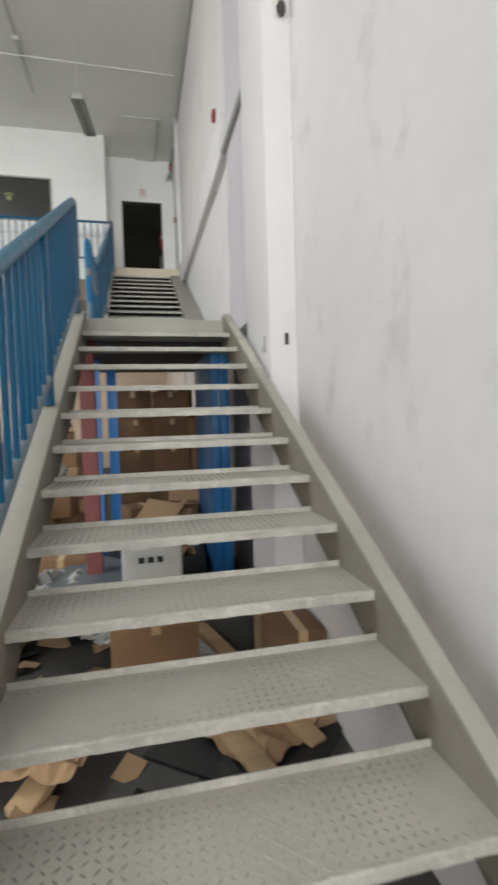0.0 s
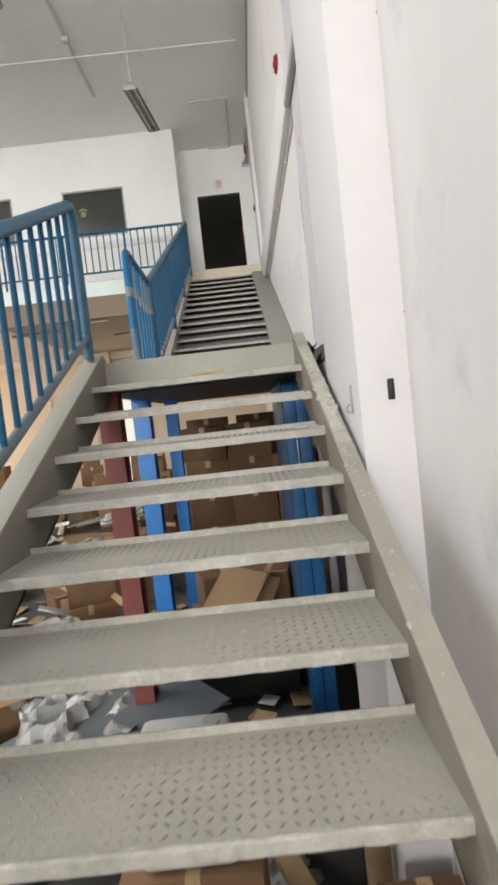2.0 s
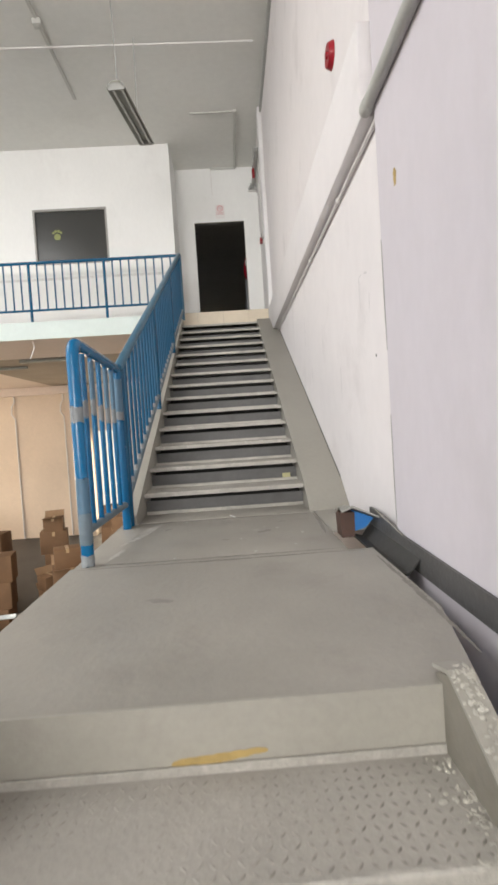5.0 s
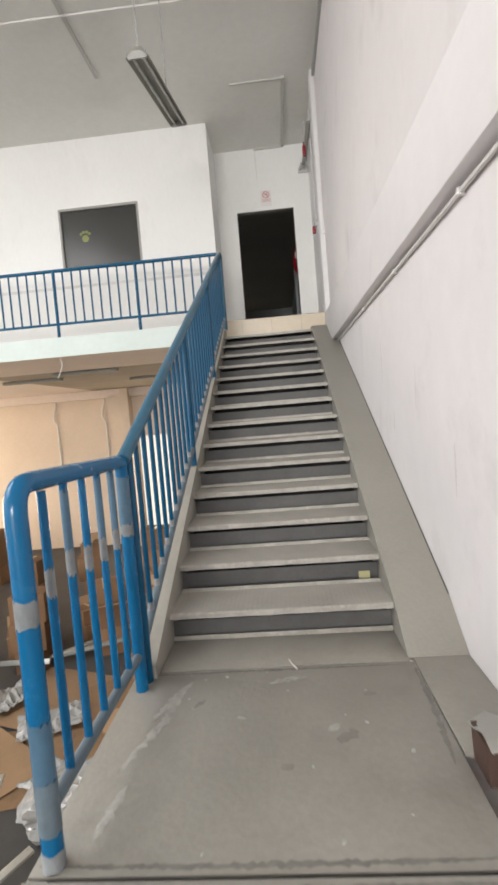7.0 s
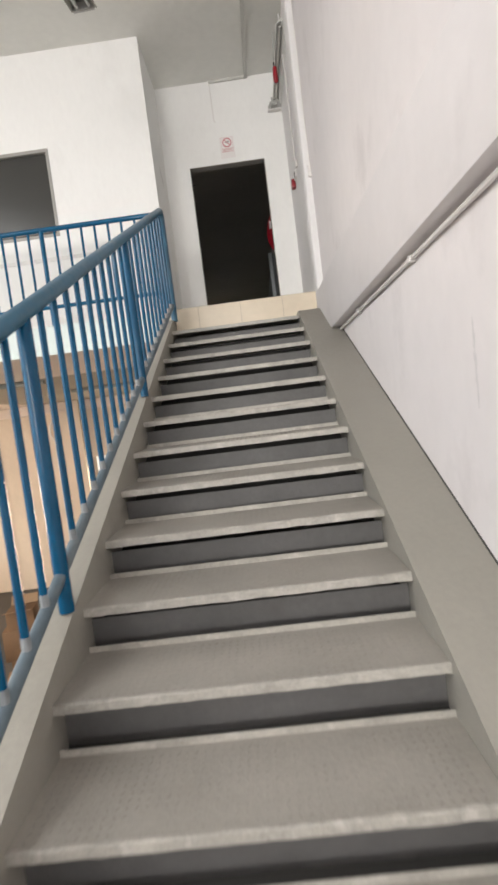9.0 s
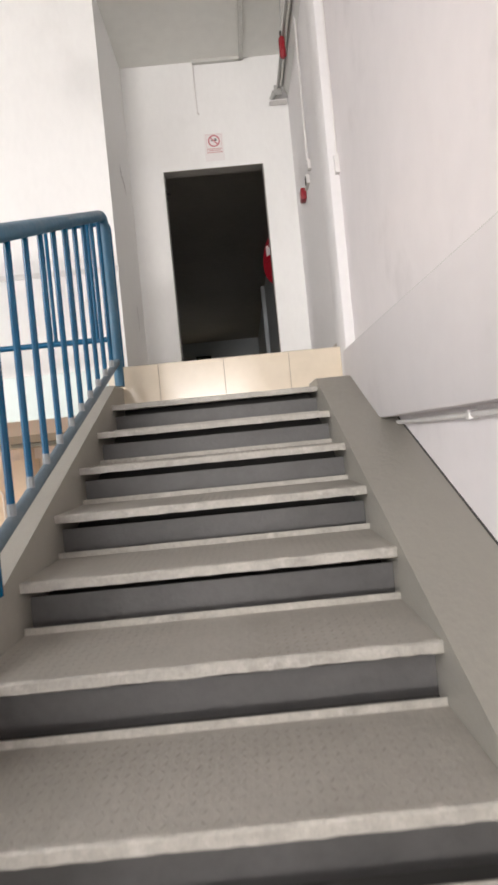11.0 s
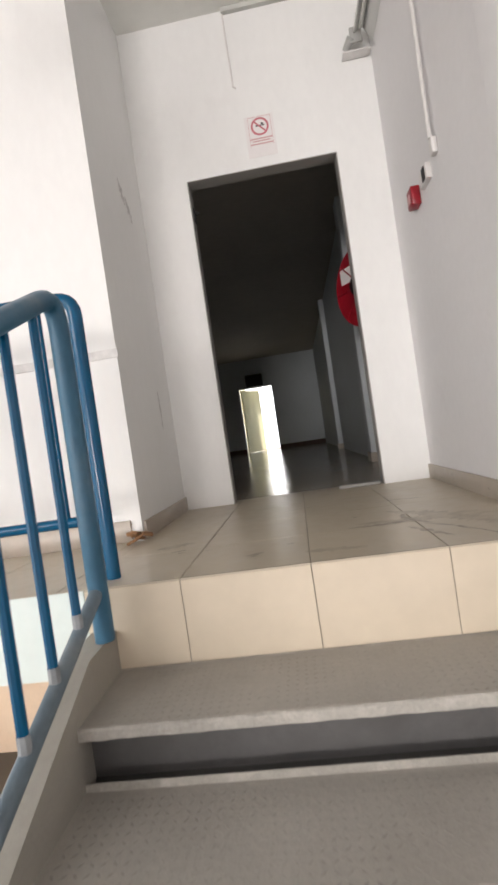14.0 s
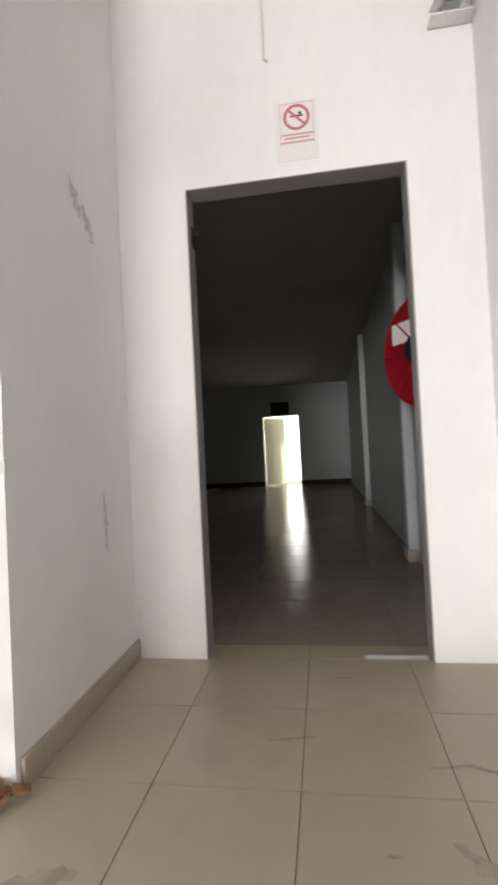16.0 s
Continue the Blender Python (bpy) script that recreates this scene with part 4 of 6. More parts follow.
bar("post", [(ux(BY), ups[0], 0.0), (ux(BY), ups[0], slope(ups[0]))], 0.024, BLUE_DEEP, upper_rail)
for y in ups[1:3]:
    bar("post", [(ux(y), y, f2(y)), (ux(y), y, slope(y))], 0.025, BLUE_DEEP, upper_rail)
bar("bottom_rail", [(ux(BY), ups[0], f2(ups[0]) + 0.14), (ux(TY), TY, f2(TY) + 0.10)], 0.020, LOWBAR, upper_rail, "dusty blue bottom bar")
for a, b in zip(ups, ups[1:]):
    for k in range(1, 11):
        y = a + (b - a) * k / 11
        bar("baluster", [(ux(y), y, f2(y) + 0.12), (ux(y), y, slope(y) - 0.02)], 0.0125, BLUE_DEEP, upper_rail, seg=8)
        low = f2(y) + 0.14 - 0.04 * (y - ups[0]) / (TY - ups[0])
        bar("weld_collar", [(ux(y), y, low + 0.012), (ux(y), y, low + 0.052)], 0.0142, DUSTY_WELD, upper_rail, "pale dusty weld at the foot", seg=8)

MY, MZ = 4.385, 3.37
mezz_rail = thing("mezzanine_railing", (-4.0, MY, MZ - 0.87), "blue painted steel railing along the mezzanine edge", "railing")
bar("top_rail", [(HALL_X + 0.1, MY, MZ)] + bend((HALL_X, MY, MZ), (-0.64, MY, MZ), (-0.64, MY, 2.5), 0.06) + [(-0.64, MY, MEZZ)], 0.024, BLUE_DEEP, mezz_rail)
bar("bottom_rail", [(HALL_X + 0.1, MY, MZ - 0.74), (-0.64, MY, MZ - 0.74)], 0.018, BLUE_DEEP, mezz_rail)
px = [-0.64 - 1.18 * k for k in range(9)]
for x in px[1:]:
    bar("post", [(x, MY, MEZZ), (x, MY, MZ)], 0.022, BLUE_DEEP, mezz_rail)
for a, b in zip(px, px[1:]):
    for k in range(1, 9):
        x = a + (b - a) * k / 9
        bar("baluster", [(x, MY, MZ - 0.74), (x, MY, MZ - 0.01)], 0.0125, BLUE_DEEP, mezz_rail, seg=8)

# ---- ceiling and wall fittings ----


def strip_lamp(name, a, b, hang):
    a, b = Vector(a), Vector(b)
    ob = thing(name, (a + b) / 2, "unlit hanging fluorescent strip lamp in a dusty grey housing", "ceiling lamp", group="hanging strip lamps")
    length = (b - a).length
    m = Matrix.Translation((a + b) / 2) @ (b - a).to_track_quat("Y", "Z").to_matrix().to_4x4()
    bm = bmesh.new()
    prism(bm, [(-0.105, -0.02), (-0.05, 0.055), (0.05, 0.055), (0.105, -0.02), (0.1, -0.026), (0.045, 0.025), (-0.045, 0.025), (-0.1, -0.026)], "y", -length / 2, length / 2)
    bm.transform(m)
    part("housing", bm, DULL_GALV, ob)
    for s in (-0.048, 0.048):
        bm = tube(bmesh.new(), [m @ Vector((s, -length / 2 + 0.03, -0.012)), m @ Vector((s, length / 2 - 0.03, -0.012))], 0.013, 10)
        part("lamp_tube", bm, TUBE, ob, "unlit white tube")
    for e in (-length / 2 + 0.012, length / 2 - 0.012):
        part("end_cap", box(bmesh.new(), -0.085, 0.085, e - 0.012, e + 0.012, -0.034, 0.034, m=m), GREY, ob)
    for p, q in hang:
        bm = tube(bmesh.new(), [m @ Vector((0, p * length / 2, 0.045)), (q[0], q[1], CEIL)], 0.007, 6)
        part("hanger", bm, GREY, ob)
    return ob


strip_lamp("strip_lamp", (-0.985, 2.03, 4.40), (-0.905, 3.60, 4.69), [(-0.9, (-0.99, 2.08)), (0.35, (-0.87, 2.75))])
strip_lamp("strip_lamp", (-4.62, 2.15, 4.43), (-4.55, 3.72, 4.60), [(-0.9, (-4.62, 2.2)), (0.5, (-4.56, 2.8))])
bm = bmesh.new()
tube(bm, [(-9.5, 2.74, CEIL - 0.03), (0.62, 2.84, CEIL - 0.03)], 0.012, 6)
setting(finish("ceiling_conduit", bm, PVC), "thin white conduit across the ceiling", "conduit")
bm = bmesh.new()
for x, ya, yb in ((-1.92, -1.0, 3.8), (-3.6, -6.0, 1.8)):
    box(bm, x - 0.02, x + 0.02, ya, yb, CEIL - 0.018, CEIL - 0.001)
    box(bm, x - 0.05, x + 0.05, 2.40 if x > -2 else 1.6, 2.50 if x > -2 else 1.7, CEIL - 0.07, CEIL - 0.001, bevel=0.01)
box(bm, 0.38, 0.42, 4.2, DOOR_Y - 0.01, CEIL - 0.03, CEIL - 0.001)
box(bm, -0.3, 0.38, 4.22, 4.25, CEIL - 0.02, CEIL - 0.001)
box(bm, -0.06, 0.40, DOOR_Y - 0.03, DOOR_Y - 0.001, CEIL - 0.03, CEIL - 0.001)
setting(finish("ceiling_trunking", bm, SHADE_PAINT), "painted cable trunking on the ceiling", "trunking")
bm = bmesh.new()
tube(bm, [(-6.5, 1.55, CEIL - 0.012), (-3.0, 1.5, CEIL - 0.012), (-0.85, 1.49, CEIL - 0.008)], 0.007, 6)
setting(finish("ceiling_cable", bm, GREY), "thin grey cable run along the ceiling", "cable")
spot = thing("ceiling_fixture", (-2.58, 1.5, CEIL), "small dark tilted fixture on a white ceiling mount", "ceiling fixture")
part("mount", box(bmesh.new(), -2.64, -2.53, 1.40, 1.50, CEIL - 0.05, CEIL - 0.001, bevel=0.012), PVC, spot, "white mount")
part("head", tube(bmesh.new(), [(-2.585, 1.44, CEIL - 0.045), (-2.56, 1.50, CEIL - 0.075), (-2.50, 1.66, CEIL - 0.125), (-2.495, 1.675, CEIL - 0.13)], [0.03, 0.052, 0.048, 0.03], 16), DULL_GALV, spot, "dark dusty head")
bm = bmesh.new()
tube(bm, [(-0.055, DOOR_Y - 0.008, CEIL - 0.03), (-0.05, DOOR_Y - 0.008, 5.0), (-0.035, DOOR_Y - 0.01, 4.985)], 0.006, 6)
setting(finish("door_cable", bm, PVC), "white cable hanging down the doorway wall", "cable")
bm = bmesh.new()
tube(bm, [(0.778, -2.97, 1.926), (0.778, EDGE_Y - 0.72, 1.926)], 0.010, 8)
for y in [-2.60 + 1.065 * k for k in range(6)]:
    box(bm, 0.764, 0.797, y, y + 0.022, 1.911, 1.941, bevel=0.003)
setting(finish("wall_conduit", bm, PVC), "white conduit clipped under the wall beam", "conduit")
pipe = thing("wall_pipe", (0.735, -2.1, 1.98), "dull grey pipe running into the end of the wall beam", "pipe", kind="structure")
part("pipe_run", tube(bmesh.new(), [(0.736, -2.978, 1.974), (0.736, -1.225, 1.974)], 0.028, 18), GREY, pipe)
part("collar", tube(bmesh.new(), [(0.736, -1.29, 1.974), (0.736, -1.285, 1.974), (0.736, -1.245, 1.974), (0.736, -1.235, 1.974)], [0.029, 0.032, 0.032, 0.029], 18), GREY, pipe)
for y in (-2.55, -1.75):
    part("bracket", box(bmesh.new(), 0.722, WALL_X - 0.028, y - 0.014, y + 0.014, 1.994, 2.010, bevel=0.002), GREY, pipe, "grey wall bracket")
bm = bmesh.new()
box(bm, WALL_X - 0.03, WALL_X + 0.004, -3.0, EDGE_Y - 0.2, CEIL - 0.13, CEIL - 0.07)
setting(finish("wall_trunking", bm, GREY), "grey cable trunking under the ceiling", "trunking")


def disc_thing(name, at, r, thick, mat, label, category, toward=-90):
    ob = thing(name, at, label, category)
    bm = bmesh.new()
    bmesh.ops.create_cone(bm, cap_ends=True, segments=28, radius1=r, radius2=r * 0.82, depth=thick, matrix=pose(at[0] - thick / 2, at[1], at[2], 0, toward))
    part("dome", bm, mat, ob)
    bm = bmesh.new()
    bmesh.ops.create_cone(bm, cap_ends=True, segments=16, radius1=r * 0.28, radius2=r * 0.22, depth=0.01, matrix=pose(at[0] - thick - 0.005, at[1], at[2], 0, toward))
    part("boss", bm, mat, ob)
    return ob


disc_thing("alarm_bell", (WALL_X + 0.005, -0.45, 2.80), 0.078, 0.032, RED, "round red fire alarm bell on the white wall", "alarm bell")
horn = thing("alarm_sounder", (0.70, 5.22, 5.03), "small red cylinder hanging beside the strip lamp", "sounder")
part("body", tube(bmesh.new(), [(0.70, 5.22, 4.94), (0.70, 5.22, 4.955), (0.70, 5.22, 5.09), (0.70, 5.22, 5.115)], [0.015, 0.026, 0.026, 0.012], 18), RED, horn)
part("cap", tube(bmesh.new(), [(0.70, 5.22, 5.115), (0.70, 5.22, 5.15)], 0.014, 12), BLACK, horn, "black cap")
part("hanger", tube(bmesh.new(), [(0.70, 5.22, 5.15), (0.72, 5.24, CEIL)], 0.004, 6), GREY, horn)
side_lamp = thing("strip_lamp", (0.74, 5.2, 5.1), "unlit grey strip lamp fixed high on the white wall", "ceiling lamp", group="hanging strip lamps")
part("housing", prism(bmesh.new(), [(WALL_X + 0.011, 5.16), (0.745, 5.15), (0.695, 5.105), (0.700, 5.099), (0.748, 5.132), (WALL_X + 0.011, 5.03)], "y", 4.62, 5.79), PALE_GALV, side_lamp)
part("lamp_tube", tube(bmesh.new(), [(0.735, 4.66, 5.105), (0.735, 5.76, 5.105)], 0.012, 10), TUBE, side_lamp, "unlit white tube")
part("end_cap", box(bmesh.new(), 0.675, 0.745, 5.79, 5.805, 5.05, 5.14, bevel=0.004), GREY, side_lamp)
part("bracket", box(bmesh.new(), 0.625, 0.790, 5.80, 5.868, 5.005, 5.015, bevel=0.003), PVC, side_lamp)
part("lamp_holder", tube(bmesh.new(), [(0.645, 5.84, 5.04), (0.685, 5.80, 5.085)], [0.02, 0.028], 12), GREY, side_lamp)
bm = tube(bmesh.new(), [(WALL_X - 0.002, 4.118, CEIL - 0.1), (WALL_X - 0.002, 4.122, 3.50)], 0.005, 6)
box(bm, WALL_X - 0.022, WALL_X + 0.004, 4.10, 4.13, 3.40, 3.50)
setting(finish("pilaster_cable", bm, PVC), "thin white cable ending in a small switch", "cable")

call = thing("fire_call_point", (WALL_X, 5.36, 3.9), "small red fire call point on the corridor wall", "call point")
bm = bmesh.new()
box(bm, WALL_X - 0.034, WALL_X + 0.012, 5.325, 5.412, 3.852, 3.945, bevel=0.006)
part("case", bm, RED, call)
bm = bmesh.new()
box(bm, WALL_X - 0.0375, WALL_X - 0.0345, 5.35, 5.39, 3.872, 3.915)
part("front_glass", bm, SIGN_PINK, call, "white breakable front")
switch = thing("junction_box", (WALL_X, 5.06, 3.96), "white junction box with a hanging conduit and open socket", "junction box")
bm = bmesh.new()
box(bm, WALL_X - 0.014, WALL_X + 0.012, 5.005, 5.052, 3.925, 3.995, bevel=0.006)
part("case", bm, PVC, switch)
bm = bmesh.new()
box(bm, WALL_X - 0.012, WALL_X + 0.012, 5.13, 5.25, 3.88, 3.948)
part("back_plate", bm, PVC, switch)
bm = bmesh.new()
box(bm, WALL_X - 0.016, WALL_X - 0.0125, 5.15, 5.19, 3.885, 3.945)
part("socket_hole", bm, BLACK, switch, "dark open socket")
bm = tube(bmesh.new(), [(WALL_X - 0.01, 5.03, 3.998), (WALL_X - 0.01, 5.0, CEIL)], 0.009, 8)
part("conduit", bm, PVC, switch)

sign = thing("no_smoking_sign", (0.075, DOOR_Y, 4.688), "faded white no-smoking notice taped above the doorway", "sign")
bm = bmesh.new()
box(bm, -0.015, 0.165, DOOR_Y - 0.003, DOOR_Y - 0.0005, 4.543, 4.798)
part("sheet", bm, PAPER, sign)
bm = bmesh.new()
bmesh.ops.create_circle(bm, cap_ends=False, segments=32, radius=0.056, matrix=pose(0.077, DOOR_Y - 0.0042, 4.728, 90))
ring = [v.co.copy() for v in bm.verts]
bm.clear()
c = Vector((0.077, DOOR_Y - 0.0042, 4.728))
outer, inner = [bm.verts.new(p) for p in ring], [bm.verts.new(c + (p - c) * 0.78) for p in ring]
for k in range(len(ring)):
    bm.faces.new((outer[k], outer[(k + 1) % 32], inner[(k + 1) % 32], inner[k]))
box(bm, -0.005, 0.005, -0.0004, 0.0004, -0.048, 0.048, m=pose(0.077, DOOR_Y - 0.0044, 4.728, 0, -45))
part("ban_ring", bm, SIGN_RED, sign, "red ring with a bar")
bm = bmesh.new()
box(bm, 0.05, 0.105, DOOR_Y - 0.0042, DOOR_Y - 0.0032, 4.730, 4.737)
box(bm, 0.085, 0.10, DOOR_Y - 0.0042, DOOR_Y - 0.0032, 4.740, 4.750)
part("cigarette", bm, BLACK, sign)
bm = bmesh.new()
for z, w in ((4.655, 0.07), (4.640, 0.055), (4.622, 0.072)):
    box(bm, 0.077 - w, 0.077 + w, DOOR_Y - 0.0040, DOOR_Y - 0.0032, z - 0.004, z + 0.004)
for x in (0.006, 0.146):
    box(bm, x, x + 0.002, DOOR_Y - 0.0040, DOOR_Y - 0.0032, 4.610, 4.790)
box(bm, 0.006, 0.148, DOOR_Y - 0.0040, DOOR_Y - 0.0032, 4.788, 4.790)
part("text_line", bm, SIGN_PINK, sign, "pale red printed lines")

reel = thing("fire_hose_reel", (0.72, 6.4, 3.78), "red fire hose reel swung out from the corridor wall", "hose reel")
RM = pose(0.635, 6.36, 3.79, 0, 0, -59) @ pose(0, 0, 0, 90)
for d in (0.0, 0.13):
    bm = bmesh.new()
    bmesh.ops.create_cone(bm, cap_ends=True, segments=48, radius1=0.29, radius2=0.29, depth=0.012, matrix=RM @ pose(0, 0, -d))
    part("side_disc", bm, RED, reel)
bm = bmesh.new()
bmesh.ops.create_cone(bm, cap_ends=True, segments=32, radius1=0.24, radius2=0.24, depth=0.11, matrix=RM @ pose(0, 0, -0.065))
part("hose_coil", bm, BLACK, reel, "black coiled hose")
bm = bmesh.new()
bmesh.ops.create_cone(bm, cap_ends=True, segments=20, radius1=0.09, radius2=0.07, depth=0.05, matrix=RM @ pose(0, 0, 0.03))
part("hub", bm, BLACK, reel, "black hub")
bm = bmesh.new()
for k in range(8):
    tube(bm, [RM @ Vector((0.1 * math.cos(a), 0.1 * math.sin(a), 0.008)) for a in (k * 0.785, k * 0.785)][:1] + [RM @ Vector((0.28 * math.cos(k * 0.785), 0.28 * math.sin(k * 0.785), 0.008))], 0.006, 6)
part("rib", bm, RED, reel)
bm = box(bmesh.new(), -0.21, -0.06, 0.06, 0.17, 0.007, 0.010, m=RM)
part("label_plate", bm, PAPER, reel, "pale label")
bm = box(bmesh.new(), 0.66, WALL_X + 0.006, 6.50, 6.56, 3.76, 3.82)
part("bracket", bm, RED, reel)

# switch plate on the pilaster face and a small cut slot on its side
bm = bmesh.new()
box(bm, 0.630, 0.652, -3.566, -3.558, -0.365, -0.297, bevel=0.003)
tagged(finish("socket_plate", bm, BLACK), "small black socket fixed in the white pilaster", "socket")
hook = thing("wall_bracket", (0.534, -3.455, -0.35), "small dark steel hook on the pilaster side", "hook")
part("plate", box(bmesh.new(), 0.532, 0.5375, -3.462, -3.448, -0.40, -0.30, bevel=0.001), FRAME, hook)
part("pin", tube(bmesh.new(), [(0.533, -3.455, -0.39), (0.518, -3.457, -0.396), (0.514, -3.462, -0.378), (0.524, -3.466, -0.366)], 0.0035, 8), FRAME, hook)
bm = bmesh.new()
for k in range(15):
    z = -0.6 + k * 0.27 + 0.11 * math.sin(k * 3)
    bmesh.ops.create_icosphere(bm, subdivisions=1, radius=0.002 + 0.001 * (k % 3), matrix=pose(0.703, -3.563, z))
tagged(finish("plaster_chips", bm, GREY), "small chipped spots along the plaster joint", "debris", kind="stuff")
for z0, z1 in ((0.06, 0.60), (0.89, 1.38)):
    bm = tube(bmesh.new(), [(WALL_X - 0.03, -1.281, z0), (WALL_X - 0.033, -1.285, (z0 + z1) / 2), (WALL_X - 0.03, -1.28, z1)], 0.0022, 5)
    tagged(finish("wall_crack", bm, FRAME), "dark vertical crack in the plaster joint", "crack")

stub = thing("pipe_stub", (0.65, -3.57, 1.52), "short yellowish pipe stub with a dark end on the pilaster", "pipe stub")
part("pipe", tube(bmesh.new(), [(0.645, -3.562, 1.66), (0.648, -3.578, 1.61), (0.65, -3.579, 1.52)], 0.016, 12), TAPE, stub)
part("end", tube(bmesh.new(), [(0.65, -3.579, 1.545), (0.651, -3.579, 1.525), (0.652, -3.579, 1.495), (0.654, -3.578, 1.475)], [0.017, 0.027, 0.024, 0.008], 14), STEEL_AND_SHADE, stub, "dark swollen end")

# ---- clutter under and beside the stair ----


def steel_post(name, x, y, top, w, mat, label):
    bm = bmesh.new()
    box(bm, x - w / 2, x + w / 2, y - w / 2, y - w / 2 + 0.012, GROUND, top)
    box(bm, x - w / 2, x + w / 2, y + w / 2 - 0.012, y + w / 2, GROUND, top)
    box(bm, x - 0.006, x + 0.006, y - w / 2 + 0.012, y + w / 2 - 0.012, GROUND, top)
    box(bm, x - w * 0.8, x + w * 0.8, y - w * 0.8, y + w * 0.8, GROUND - 0.001, GROUND + 0.012)
    return tagged(finish(name, bm, mat), label, "steel post")


steel_post("support_post", -0.60, -2.36, -0.16, 0.115, RED_COL, "red oxide steel post carrying the landing")
steel_post("support_post", -0.655, -1.29, -0.16, 0.13, BLUE_COL, "bright blue steel post under the landing")
steel_post("support_post", -0.50, -0.80, -0.02, 0.10, BLUE_COL, "bright blue steel post under the upper flight")

cab = thing("blue_cabinet", (0.56, -1.6, GROUND), "tall blue steel cabinet standing under the landing", "cabinet")
part("body", box(bmesh.new(), 0.385, 0.545, -2.16, -1.0, GROUND, -0.19, bevel=0.006), BLUE_DARK, cab)
part("door", box(bmesh.new(), 0.395, 0.46, -2.185, -2.161, GROUND + 0.06, -0.21, bevel=0.004), CAB_BLUE, cab)
part("door", box(bmesh.new(), 0.466, 0.535, -2.185, -2.161, GROUND + 0.06, -0.21, bevel=0.004), CAB_BLUE, cab)
part("handle", box(bmesh.new(), 0.448, 0.457, -2.205, -2.186, -0.75, -0.55, bevel=0.003), GALV, cab, "grey metal handle")


def carton(w, d, h, flaps):
    """A cardboard box with its tape; an open one has four flaps."""
    ob = thing("cardboard_box", (0, 0, -50), "brown cardboard box with packing tape", "box", "cardboard boxes")
    z = -50
    bm = bmesh.new()
    box(bm, -w / 2, w / 2, -d / 2, d / 2, z, z + h, bevel=0.004)
    part("body", bm, CARD, ob)
    bm = bmesh.new()
    box(bm, -0.025, 0.025, -d / 2 - 0.002, d / 2 + 0.002, z + h * 0.8, z + h + 0.0015)
    part("tape", bm, TAPE, ob, "shiny brown tape")
    if flaps:
        for s in (-1, 1):
            bm = bmesh.new()
            box(bm, 0, d * 0.45, -w / 2, w / 2, -0.002, 0.002, m=pose(0, s * d / 2, z + h, 0, 0, 90 * s) @ pose(0, 0, 0, 0, -35 - 20 * s))
            part("flap", bm, CARD_IN, ob, "raised paler flap")
    return ob


rng = random.Random(33)
kinds = [carton(0.42, 0.34, 0.32, False), carton(0.5, 0.38, 0.42, False), carton(0.36, 0.30, 0.26, True), carton(0.6, 0.42, 0.36, True)]
sizes = [(0.42, 0.34, 0.32), (0.5, 0.38, 0.42), (0.36, 0.30, 0.26), (0.6, 0.42, 0.36)]


def stack(x, y, base_z, pile, turn=0.0, jitter=0.03):
    z = base_z
    for k in pile:
        copy_thing(kinds[k], pose(x + rng.uniform(-jitter, jitter), y + rng.uniform(-jitter, jitter), z, 0, 0, turn + rng.uniform(-7, 7)))
        z += sizes[k][2]


# neat stacks behind the posts, under the landing and the upper flight
for i in range(3):
    stack(-0.28 + 0.43 * i, -0.35, GROUND, (0, 0, 0, 0, 0, 0) if i < 2 else (0, 0, 0, 0, 0), 0, 0.012)
for i in range(2):
    stack(-0.26 + 0.52 * i, 0.15, GROUND, (1, 1, 1, 1, 0), 0, 0.015)
stack(-0.2, -0.95, GROUND, (3, 0), 14)
stack(0.22, -1.0, GROUND, (1, 2), -10)
# loose cartons and heaps towards the store
for x, y, pile, turn in ((-1.5, -0.6, (1, 0), 20), (-1.35, 0.5, (3, 1), -15), (-2.1, 0.2, (2,), 40), (-1.5, 1.6, (3, 3), 12), (-1.45, 2.5, (1, 1, 0), -6), 
                         (-1.6, 3.6, (3, 3, 1, 2), 4), (-3.9, 4.4, (0, 1, 1), 8), (-2.9, 4.9, (1, 3, 0), 25),
                         (-1.9, 4.9, (1, 1, 1, 0), 0), (-4.3, 5.0, (3, 2), 35), (-3.4, 5.4, (2, 2), 50), (-5.2, 4.1, (2, 3), 60), (-4.9, 3.2, (3, 0), -20), (-4.6, 5.8, (1, 1, 1), 0), (-3.6, 6.2, (1, 0, 1, 2), 10), (-2.4, 6.4, (3, 3, 1, 1), -4), (-5.8, 4.9, (1, 3, 2), 12), (-6.4, 6.4, (1, 1, 3), 0),
                         (-1.6, -1.9, (3,), 33), (-2.6, -1.3, (1, 2), 12), (-3.6, -0.4, (0, 1), 45), (-4.4, 1.0, (1, 1), 20), (-5.5, 2.2, (3, 1), 0), (-1.2, -3.4, (2,), 25), (-2.3, -3.0, (3, 0), -30), (-3.4, -2.6, (1,), 10), (-7.0, 8.5, (1, 1, 1), 0), (-8.2, 7.0, (3, 3, 1), 0)):
    stack(x, y, GROUND, pile, turn)
for o in kinds:
    for c in list(o.children_recursive):
        bpy.data.objects.remove(c)
    bpy.data.objects.remove(o)


